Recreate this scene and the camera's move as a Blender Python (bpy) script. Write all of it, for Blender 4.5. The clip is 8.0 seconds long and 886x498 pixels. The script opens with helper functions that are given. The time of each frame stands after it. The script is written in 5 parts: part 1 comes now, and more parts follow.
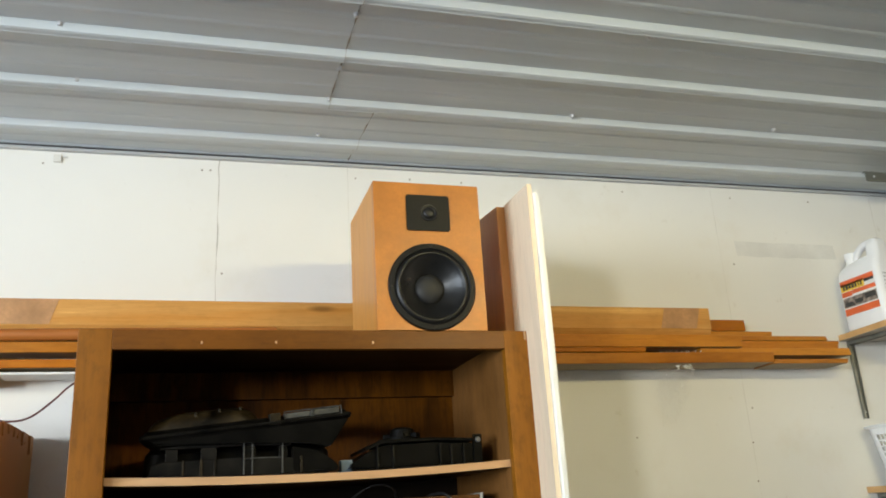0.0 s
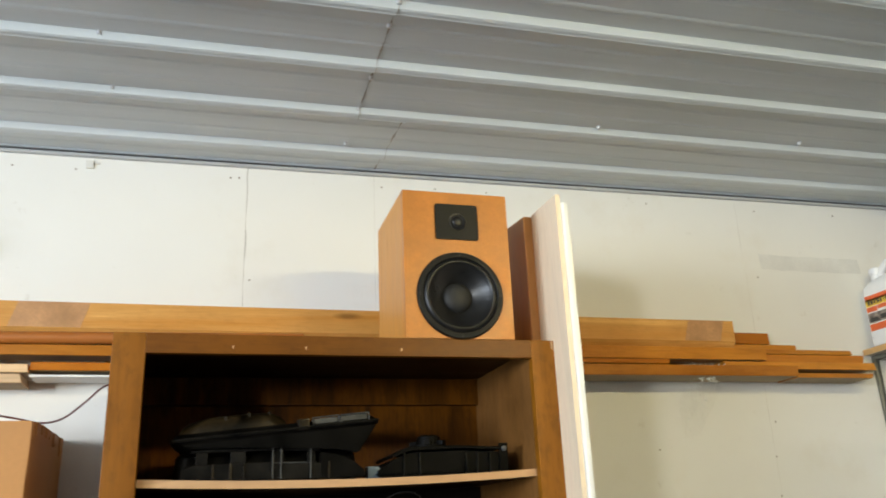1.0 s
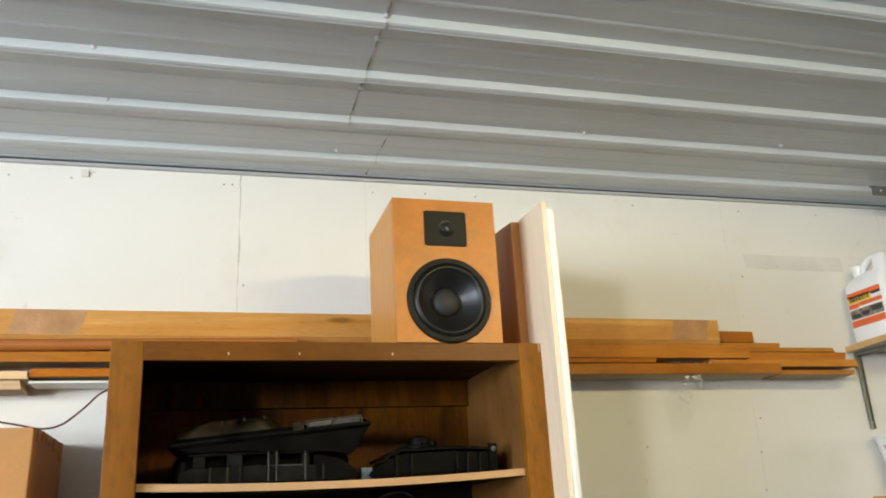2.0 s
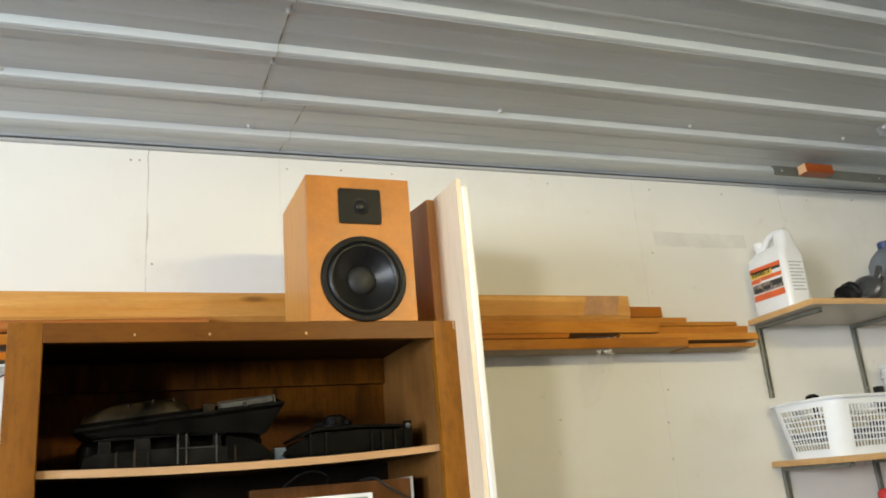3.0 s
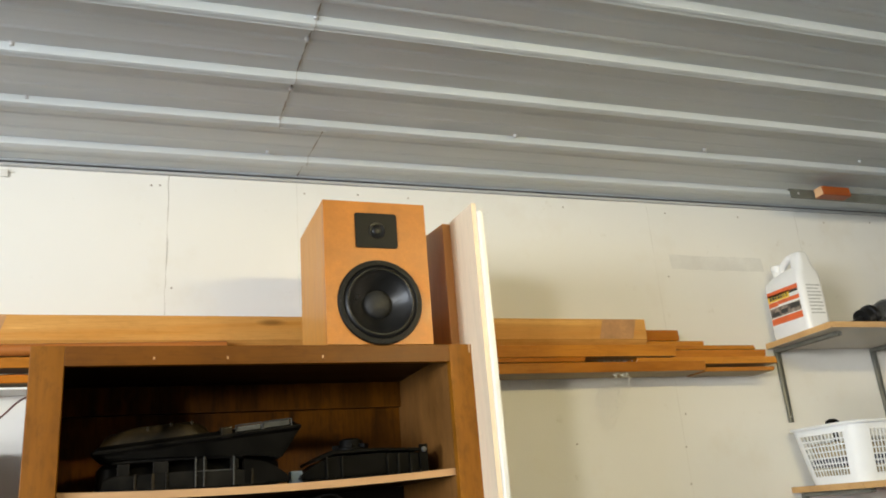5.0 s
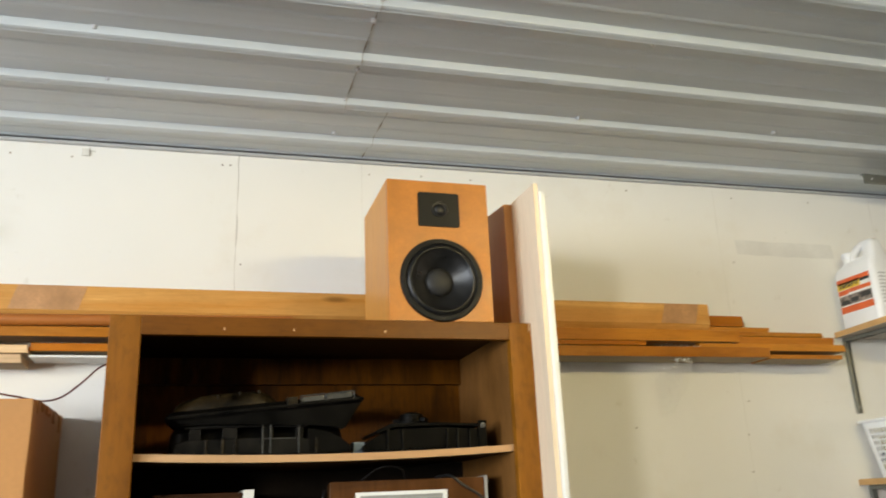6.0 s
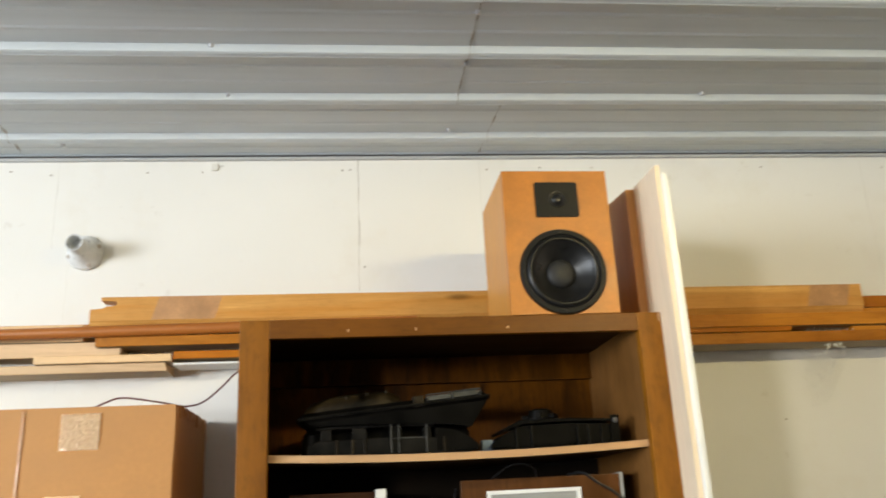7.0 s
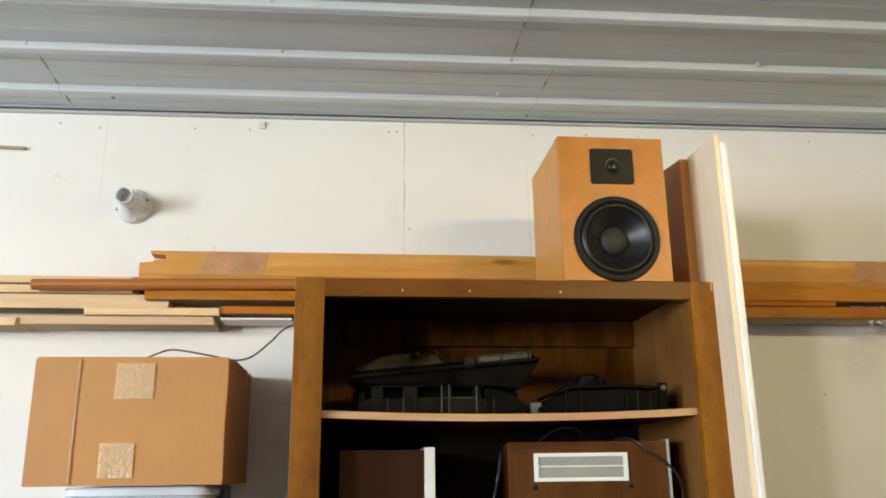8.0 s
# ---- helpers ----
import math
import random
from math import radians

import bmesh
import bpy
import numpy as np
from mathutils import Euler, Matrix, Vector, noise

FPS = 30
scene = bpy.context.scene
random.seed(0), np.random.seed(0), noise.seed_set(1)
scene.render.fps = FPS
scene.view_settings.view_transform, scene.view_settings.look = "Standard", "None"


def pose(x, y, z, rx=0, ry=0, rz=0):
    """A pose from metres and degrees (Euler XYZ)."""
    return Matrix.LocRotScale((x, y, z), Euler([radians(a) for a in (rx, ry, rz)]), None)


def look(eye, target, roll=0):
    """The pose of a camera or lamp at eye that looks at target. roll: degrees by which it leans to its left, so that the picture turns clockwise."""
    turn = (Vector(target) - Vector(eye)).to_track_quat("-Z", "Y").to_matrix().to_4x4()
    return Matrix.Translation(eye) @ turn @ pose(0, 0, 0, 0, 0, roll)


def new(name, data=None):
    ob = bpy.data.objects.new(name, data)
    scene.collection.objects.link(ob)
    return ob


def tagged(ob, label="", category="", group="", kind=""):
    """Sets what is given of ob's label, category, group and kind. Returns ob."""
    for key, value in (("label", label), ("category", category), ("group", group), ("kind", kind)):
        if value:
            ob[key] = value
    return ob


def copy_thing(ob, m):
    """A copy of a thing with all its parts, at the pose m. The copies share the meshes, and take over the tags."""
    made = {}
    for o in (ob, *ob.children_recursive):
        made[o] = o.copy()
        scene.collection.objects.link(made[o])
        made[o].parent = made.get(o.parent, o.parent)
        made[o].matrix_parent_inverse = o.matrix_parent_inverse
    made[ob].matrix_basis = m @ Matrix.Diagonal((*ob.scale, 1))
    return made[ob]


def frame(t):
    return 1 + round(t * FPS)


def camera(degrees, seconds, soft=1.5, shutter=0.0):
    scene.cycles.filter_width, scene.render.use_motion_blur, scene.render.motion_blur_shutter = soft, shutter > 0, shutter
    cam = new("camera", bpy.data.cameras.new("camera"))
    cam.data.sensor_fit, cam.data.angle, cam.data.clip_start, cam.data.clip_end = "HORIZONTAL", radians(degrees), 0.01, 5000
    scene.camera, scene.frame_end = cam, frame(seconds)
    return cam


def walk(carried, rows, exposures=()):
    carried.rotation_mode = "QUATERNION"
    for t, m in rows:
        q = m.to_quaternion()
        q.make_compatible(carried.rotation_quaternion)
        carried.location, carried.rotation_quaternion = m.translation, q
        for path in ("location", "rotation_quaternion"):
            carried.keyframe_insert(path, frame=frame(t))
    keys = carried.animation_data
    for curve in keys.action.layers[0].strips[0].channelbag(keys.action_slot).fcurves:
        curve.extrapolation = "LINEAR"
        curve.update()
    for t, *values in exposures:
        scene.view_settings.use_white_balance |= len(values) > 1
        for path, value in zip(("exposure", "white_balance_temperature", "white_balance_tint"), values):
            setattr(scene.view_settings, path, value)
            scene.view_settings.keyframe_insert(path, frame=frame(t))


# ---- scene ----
cam = camera(57.0, 8.0, soft=1.8, shutter=0.5)
EXPOSURE = [(0, -0.11, 5900, 11), (3, -0.08, 6050, 13), (4.5, -0.08, 6100, 13), (6, -0.10, 6250, 13), (7, -0.12, 6220, 13), (8, -0.25, 6150, 13)]
PATH = [
    (0, (0.109, 0.304, 1.585), (0.678, 2.12, 2.199), -3.5),
    (0.5, (0.082, 0.312, 1.577), (0.651, 2.126, 2.198), -2.2),
    (1, (0.075, 0.302, 1.578), (0.61, 2.119, 2.219), -2.5),
    (1.2, (0.069, 0.285, 1.57), (0.576, 2.11, 2.212), -2.2),
    (2.3, (0.074, 0.245, 1.59), (0.674, 2.052, 2.202), -4.1),
    (2.5, (0.079, 0.244, 1.59), (0.73, 2.043, 2.175), -4.5),
    (3, (0.088, 0.247, 1.589), (0.821, 2.021, 2.151), -4.9),
    (3.5, (0.096, 0.243, 1.589), (0.848, 2.008, 2.152), -5.3),
    (4, (0.1, 0.249, 1.591), (0.814, 2.026, 2.168), -5.1),
    (4.5, (0.092, 0.247, 1.595), (0.811, 2.013, 2.201), -5.3),
    (5.8, (0.08, 0.211, 1.563), (0.669, 2.014, 2.197), -2.7),
    (6, (0.079, 0.216, 1.56), (0.629, 2.043, 2.159), -2.5),
    (6.5, (0.098, 0.222, 1.562), (0.52, 2.082, 2.164), -2.7),
    (7, (0.119, 0.243, 1.562), (0.35, 2.135, 2.169), -2.8),
    (7.5, (0.107, 0.263, 1.552), (0.236, 2.185, 2.09), -1.1),
    (8, (0.026, 0.255, 1.549), (0.228, 2.171, 2.085), -0.7),
]
walk(cam, [(t, look(eye, target, roll)) for t, eye, target, roll in PATH], EXPOSURE)

# ---- world and light ----
world = bpy.data.worlds.new("sky")
scene.world = world
world.use_nodes = True
wn = world.node_tree
sky = wn.nodes.new("ShaderNodeTexSky")
sky.sky_type, sky.sun_disc = "NISHITA", False
sky.sun_elevation, sky.sun_rotation = radians(40), radians(200)
wn.links.new(sky.outputs[0], wn.nodes["Background"].inputs[0])
wn.nodes["Background"].inputs[1].default_value = 0.1

X0, X1, Y0, Y1 = -4.5, 5.5, -4.0, 2.5      # inner faces of the garage walls
PAN, RIB = 2.598, 2.580                     # ceiling sheet: flat part, rib face


def area(name, at, to, w, h, power, colour):
    d = bpy.data.lights.new(name, "AREA")
    d.shape, d.size, d.size_y, d.energy, d.color = "RECTANGLE", w, h, power, colour
    ob = new(name, d)
    ob.matrix_world = look(at, to)
    return ob


# lamps in assumed openings of unseen walls; the right one only fills
area("left_opening_light", (X0 + 0.04, -1.0, 1.9), (0, -1.0, 1.9), 2.6, 1.2, 310, (0.90, 0.97, 1.0))
area("south_opening_light", (-4.0, Y0 + 0.04, 2.15), (-4.0, 0, 2.15), 0.7, 0.8, 215, (1.0, 0.95, 0.80))
area("right_opening_light", (X1 - 0.04, -0.8, 2.02), (0, -0.8, 2.02), 2.4, 0.9, 40, (1.0, 0.90, 0.70))
# warm lamp behind the camera, never in view, assumed from the wall shadows
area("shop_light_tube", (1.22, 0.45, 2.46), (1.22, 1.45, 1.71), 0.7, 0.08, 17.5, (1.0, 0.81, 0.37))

# ---- materials ----


def nodes_of(name):
    m = bpy.data.materials.new(name)
    m.use_nodes = True
    nt = m.node_tree
    return m, nt, nt.nodes, nt.links, nt.nodes["Principled BSDF"]


def mix(nt, fac, a, b, mode="MIX"):
    n = nt.nodes.new("ShaderNodeMix")
    n.data_type, n.blend_type = "RGBA", mode
    for sock, v in ((0, fac), (6, a), (7, b)):
        if hasattr(v, "is_output"):
            nt.links.new(v, n.inputs[sock])
        else:
            n.inputs[sock].default_value = v if sock == 0 else (*v, 1)
    return n.outputs[2]


def ramp(nt, src, lo, hi, a=0.0, b=1.0):
    n = nt.nodes.new("ShaderNodeMapRange")
    nt.links.new(src, n.inputs[0])
    for i, v in zip((1, 2, 3, 4), (lo, hi, a, b)):
        n.inputs[i].default_value = v
    return n.outputs[0]


def coords(nt, scale=(1, 1, 1), offset=True):
    """Object coordinates, shifted by each object's random number."""
    tc = nt.nodes.new("ShaderNodeTexCoord")
    mp = nt.nodes.new("ShaderNodeMapping")
    mp.inputs["Scale"].default_value = scale
    nt.links.new(tc.outputs["Object"], mp.inputs["Vector"])
    if offset:
        oi = nt.nodes.new("ShaderNodeObjectInfo")
        mul = nt.nodes.new("ShaderNodeMath")
        mul.operation = "MULTIPLY"
        mul.inputs[1].default_value = 17.0
        nt.links.new(oi.outputs["Random"], mul.inputs[0])
        nt.links.new(mul.outputs[0], mp.inputs["Location"])
    return mp.outputs[0]


def tex_noise(nt, vec, scale, detail=4, rough=0.55, warp=0.0):
    n = nt.nodes.new("ShaderNodeTexNoise")
    n.inputs["Scale"].default_value, n.inputs["Detail"].default_value = scale, detail
    n.inputs["Roughness"].default_value, n.inputs["Distortion"].default_value = rough, warp
    nt.links.new(vec, n.inputs["Vector"])
    return n.outputs[0]


def bump(nt, bsdf, src, strength, dist=0.001):
    n = nt.nodes.new("ShaderNodeBump")
    n.inputs["Strength"].default_value, n.inputs["Distance"].default_value = strength, dist
    nt.links.new(src, n.inputs["Height"])
    nt.links.new(n.outputs[0], bsdf.inputs["Normal"])


def plain(name, colour, rough=0.6, metal=0.0, vary=0.12, scale=9.0, grain=140.0, relief=0.15, spec=0.5):
    """Paint, plastic or metal with stains at two scales."""
    m, nt, _, lk, b = nodes_of(name)
    v = coords(nt)
    big, small = tex_noise(nt, v, scale, 3), tex_noise(nt, v, grain, 3)
    dark = tuple(c * (1 - vary * 1.6) for c in colour)
    lite = tuple(min(1, c * (1 + vary)) for c in colour)
    c1 = mix(nt, ramp(nt, big, 0.3, 0.7), dark, lite)
    c2 = mix(nt, ramp(nt, small, 0.35, 0.65, 0, 0.35), c1, dark)
    lk.new(c2, b.inputs["Base Color"])
    lk.new(ramp(nt, big, 0.25, 0.75, max(0.02, rough - 0.1), min(1, rough + 0.1)), b.inputs["Roughness"])
    b.inputs["Metallic"].default_value = metal
    b.inputs["Specular IOR Level"].default_value = spec
    bump(nt, b, small, relief)
    return m


def wood(name, dark, lite, axis="x", rough=0.5, ring=22.0, knots=False, random_tone=0.25, spread=1.0, blotch=0.0, spec=0.5, wide=11.0):
    """Planed wood: long streaks, rings, fine pores, some knots."""
    m, nt, _, lk, b = nodes_of(name)
    long = 0.9
    sc = {"x": (long, wide, wide), "y": (wide, long, wide), "z": (wide, wide, long)}[axis]
    v = coords(nt, sc)
    streak = tex_noise(nt, v, 1.0 * spread, 5, 0.6, 0.6)
    band = nt.nodes.new("ShaderNodeMath")
    band.operation = "SINE"
    mul = nt.nodes.new("ShaderNodeMath")
    mul.operation = "MULTIPLY"
    mul.inputs[1].default_value = ring
    lk.new(streak, mul.inputs[0])
    lk.new(mul.outputs[0], band.inputs[0])
    pores = tex_noise(nt, v, 14.0, 3, 0.6)
    c = mix(nt, ramp(nt, streak, 0.3, 0.7), dark, lite)
    mid = tuple((a * 0.6 + d * 0.4) * 0.86 for a, d in zip(dark, lite))
    c = mix(nt, ramp(nt, band.outputs[0], -0.2, 1.0, 0, 0.45), c, mid)
    c = mix(nt, ramp(nt, pores, 0.5, 0.75, 0, 0.4), c, tuple(x * 0.7 for x in dark))
    if knots:
        v2 = coords(nt, {"x": (2.2, 9, 9), "y": (9, 2.2, 9), "z": (9, 9, 2.2)}[axis])
        vo = nt.nodes.new("ShaderNodeTexVoronoi")
        vo.inputs["Scale"].default_value = 0.9
        lk.new(v2, vo.inputs["Vector"])
        c = mix(nt, ramp(nt, vo.outputs["Distance"], 0.03, 0.09, 0.7, 0.0), c, tuple(x * 0.28 for x in dark))
    if blotch:
        v3 = coords(nt, {"x": (0.5, 1, 1), "y": (1, 0.5, 1), "z": (1, 1, 0.5)}[axis])
        c = mix(nt, ramp(nt, tex_noise(nt, v3, 9.0, 4), 0.48, 0.72, 0, blotch), c, tuple(x * 0.45 for x in dark))
        c = mix(nt, ramp(nt, tex_noise(nt, v3, 55.0, 4, 0.65), 0.5, 0.7, 0, blotch * 0.6), c, tuple(x * 0.5 for x in dark))
    oi = nt.nodes.new("ShaderNodeObjectInfo")
    tone = ramp(nt, oi.outputs["Random"], 0, 1, 1 - random_tone, 1 + random_tone * 0.5)
    cc = nt.nodes.new("ShaderNodeHueSaturation")
    lk.new(tone, cc.inputs["Value"])
    cc.inputs["Saturation"].default_value = 1.08
    lk.new(c, cc.inputs["Color"])
    lk.new(cc.outputs[0], b.inputs["Base Color"])
    lk.new(ramp(nt, streak, 0.3, 0.7, rough - 0.08, rough + 0.1), b.inputs["Roughness"])
    b.inputs["Specular IOR Level"].default_value = spec
    bump(nt, b, pores, 0.25)
    return m


def drywall():
    """Off-white wallboard, smudged and faintly blotched."""
    m, nt, _, lk, b = nodes_of("wallboard")
    v = coords(nt, offset=False)
    big, mid, fine = tex_noise(nt, v, 0.9, 4), tex_noise(nt, v, 5.0, 5, 0.6), tex_noise(nt, v, 220.0, 2)
    c = mix(nt, ramp(nt, big, 0.35, 0.65), (0.775, 0.762, 0.712), (0.82, 0.81, 0.765))
    c = mix(nt, ramp(nt, mid, 0.55, 0.8, 0, 0.35), c, (0.68, 0.62, 0.50))
    spots = tex_noise(nt, v, 17.0, 4, 0.65)
    c = mix(nt, ramp(nt, spots, 0.66, 0.80, 0, 0.45), c, (0.50, 0.45, 0.36))
    lk.new(c, b.inputs["Base Color"])
    b.inputs["Roughness"].default_value = 0.75
    bump(nt, b, fine, 0.12)
    return m


def sheet_metal():
    """White-painted ribbed steel, dusty, with long faint streaks."""
    m, nt, _, lk, b = nodes_of("painted_steel")
    v = coords(nt, (0.5, 9, 9), offset=False)
    v2 = coords(nt, (1, 1, 1), offset=False)
    streak, blot = tex_noise(nt, v, 2.0, 5, 0.6), tex_noise(nt, v2, 2.2, 4)
    c = mix(nt, ramp(nt, streak, 0.3, 0.7), (0.600, 0.645, 0.660), (0.692, 0.740, 0.758))
    c = mix(nt, ramp(nt, blot, 0.5, 0.75, 0, 0.3), c, (0.49, 0.527, 0.52))
    lk.new(c, b.inputs["Base Color"])
    lk.new(ramp(nt, blot, 0.3, 0.7, 0.28, 0.45), b.inputs["Roughness"])
    return m


M = {
    "joint_dirt": plain("joint_dirt", (0.38, 0.33, 0.265), 0.8, vary=0.4, scale=20),
    "dark_wall": plain("dark_wall", (0.125, 0.105, 0.08), 0.8, vary=0.2, scale=4, grain=50),
    "wall": drywall(),
    "steel_sheet": sheet_metal(),
    "concrete": plain("concrete", (0.125, 0.12, 0.115), 0.85, vary=0.2, scale=2.5, grain=60, relief=0.4),
    "trim_white": plain("trim_white", (0.50, 0.51, 0.51), 0.4, vary=0.06),
    "seam_grey": plain("seam_grey", (0.20, 0.20, 0.20), 0.8, vary=0.25, scale=6),
    "gap": plain("dark_gap", (0.09, 0.09, 0.092), 0.9, vary=0.2),
    "crack": plain("crack", (0.63, 0.60, 0.53), 0.9, vary=0.25),
    "screw": plain("screw_metal", (0.74, 0.75, 0.76), 0.35, 0.25, vary=0.1),
    "rust": plain("rusty_screw", (0.46, 0.40, 0.33), 0.7, 0.1, vary=0.3),
    "cabinet": wood("cabinet_stain", (0.185, 0.070, 0.0135), (0.30, 0.127, 0.027), "z", 0.45, random_tone=0.1, blotch=0.7, spec=0.3),
    "cabinet_x": wood("cabinet_stain_across", (0.130, 0.048, 0.010), (0.215, 0.084, 0.018), "x", 0.45, random_tone=0.1, blotch=0.5, spec=0.25),
    "cabinet_in": wood("cabinet_inside", (0.125, 0.058, 0.019), (0.215, 0.106, 0.040), "z", 0.55, random_tone=0.1, blotch=0.5, spec=0.15),
    # much darker copy of the cabinet stain, standing in for shade
    "cabinet_shade": wood("cabinet_shade_brown", (0.026, 0.012, 0.004), (0.050, 0.023, 0.008), "x", 0.5, random_tone=0.1, spec=0.15),
    # back tones lowered: the recess shade is put into both colours
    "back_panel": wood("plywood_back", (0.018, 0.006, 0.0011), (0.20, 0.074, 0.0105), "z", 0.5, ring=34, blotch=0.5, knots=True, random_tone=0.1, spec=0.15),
    "shaded_back": plain("shaded_back_board", (0.014, 0.009, 0.005), 0.7, vary=0.3, scale=12, spec=0.15),
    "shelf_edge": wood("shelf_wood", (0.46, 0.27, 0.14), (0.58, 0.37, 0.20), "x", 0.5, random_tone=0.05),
    "speaker": plain("oak_veneer", (0.49, 0.178, 0.022), 0.42, vary=0.11, scale=26, grain=180, relief=0.1),
    "speaker_side": wood("oak_veneer_side", (0.50, 0.235, 0.070), (0.60, 0.31, 0.105), "z", 0.45, ring=34, random_tone=0.03, spread=2.0),
    "black": plain("black_plastic", (0.007, 0.007, 0.007), 0.5, vary=0.25, scale=30, spec=0.25),
    "cone": plain("cone_paper", (0.009, 0.009, 0.009), 0.36, vary=0.2, scale=40, spec=0.4),
    "rubber": plain("rubber", (0.009, 0.009, 0.009), 0.38, vary=0.2, spec=0.35),
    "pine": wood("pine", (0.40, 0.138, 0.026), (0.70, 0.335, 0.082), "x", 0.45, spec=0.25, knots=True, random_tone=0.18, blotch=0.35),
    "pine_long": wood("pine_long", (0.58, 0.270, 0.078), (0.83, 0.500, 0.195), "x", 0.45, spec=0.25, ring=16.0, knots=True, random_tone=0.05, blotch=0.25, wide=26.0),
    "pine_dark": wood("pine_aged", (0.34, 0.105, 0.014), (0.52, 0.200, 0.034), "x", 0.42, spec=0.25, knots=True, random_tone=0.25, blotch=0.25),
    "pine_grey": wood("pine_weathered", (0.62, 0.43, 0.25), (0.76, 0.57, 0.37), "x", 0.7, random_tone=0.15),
    "pine_greyed": wood("pine_greyed_tone", (0.36, 0.29, 0.20), (0.50, 0.42, 0.31), "x", 0.8, random_tone=0.1, spec=0.2),
    "pine_pale": wood("pine_pale", (0.72, 0.46, 0.23), (0.85, 0.63, 0.38), "x", 0.5, knots=True, random_tone=0.15),
    "pale_plank": wood("pale_plank", (0.78, 0.63, 0.45), (0.85, 0.73, 0.56), "z", 0.5, random_tone=0.03),
    "white_paint": plain("white_paint", (0.82, 0.82, 0.79), 0.4, vary=0.05),
    "brown_plank": wood("brown_plank", (0.42, 0.200, 0.075), (0.56, 0.290, 0.120), "z", 0.5, random_tone=0.05, spec=0.3),
    "red_dowel": wood("red_dowel", (0.34, 0.120, 0.036), (0.50, 0.205, 0.070), "x", 0.4, random_tone=0.05),
    "card": plain("cardboard", (0.53, 0.265, 0.090), 0.8, vary=0.07, scale=5, grain=90, relief=0.1),
    "shelf_board": wood("shelf_board", (0.50, 0.30, 0.13), (0.66, 0.43, 0.21), "x", 0.5, random_tone=0.1),
    "bracket": plain("bracket_steel", (0.21, 0.21, 0.18), 0.45, 0.35, vary=0.2, scale=20),
    "jug": plain("white_plastic", (0.80, 0.81, 0.82), 0.35, vary=0.04),
    "basket": plain("basket_plastic", (0.82, 0.84, 0.86), 0.35, vary=0.03),
    "porcelain": plain("porcelain", (0.68, 0.69, 0.68), 0.3, vary=0.12, scale=25),
    # darker walnut copy for the left box, with its shade painted in
    "walnut_shaded": wood("shaded_walnut_vinyl", (0.028, 0.012, 0.006), (0.060, 0.027, 0.012), "z", 0.4, random_tone=0.05, spec=0.15),
    "walnut": wood("walnut_vinyl", (0.060, 0.025, 0.009), (0.125, 0.054, 0.020), "z", 0.4, random_tone=0.05, spec=0.15),
}

# ---- mesh helpers ----


def mesh_of(name, bm, material, smooth=False):
    me = bpy.data.meshes.new(name)
    bmesh.ops.recalc_face_normals(bm, faces=bm.faces[:])
    bm.to_mesh(me)
    bm.free()
    for mt in (material if isinstance(material, (list, tuple)) else [material]):
        me.materials.append(mt)
    if smooth:
        for p in me.polygons:
            p.use_smooth = True
        me.set_sharp_from_angle(angle=radians(35))
    return me


def part(name, bm, material, parent=None, label="", smooth=False):
    """Links a bmesh as one object, under a thing or a part if one is given."""
    ob = new(name, mesh_of(name, bm, material, smooth))
    if parent:
        ob.parent = parent
    if label:
        ob["label"] = label
    return ob


def thing(name, at, label, category, group="", kind="", turn=0):
    ob = new(name)
    ob.empty_display_size = 0.05
    ob.matrix_world = pose(*at, 0, 0, turn)
    return tagged(ob, label, category, group, kind)


def box(x0, x1, y0, y1, z0, z1, bevel=0.0, bm=None, seg=2):
    bm2 = bmesh.new()
    bmesh.ops.create_cube(bm2, size=1)
    for v in bm2.verts:
        v.co = Vector(((x0, x1)[v.co.x > 0], (y0, y1)[v.co.y > 0], (z0, z1)[v.co.z > 0]))
    if bevel:
        bmesh.ops.bevel(bm2, geom=bm2.edges[:], offset=bevel, segments=seg, affect="EDGES", profile=0.7)
    return join(bm, bm2)


def join(bm, other):
    """Adds one bmesh to another and returns it."""
    if bm is None:
        return other
    me = bpy.data.meshes.new("tmp")
    other.to_mesh(me)
    other.free()
    bm.from_mesh(me)
    bpy.data.meshes.remove(me)
    return bm


def lathe(rings, n=48, m=None, bm=None, cap=True):
    """A turned body: rings of (radius, height) along z, placed by m."""
    b = bmesh.new()
    loops = []
    for r, h in rings:
        loops.append([b.verts.new((r * math.cos(2 * math.pi * i / n), r * math.sin(2 * math.pi * i / n), h)) for i in range(n)])
    for a, c in zip(loops, loops[1:]):
        for i in range(n):
            b.faces.new((a[i], a[(i + 1) % n], c[(i + 1) % n], c[i]))
    if cap:
        b.faces.new(loops[0][::-1])
        b.faces.new(loops[-1])
    if m is not None:
        b.transform(m)
    return join(bm, b)


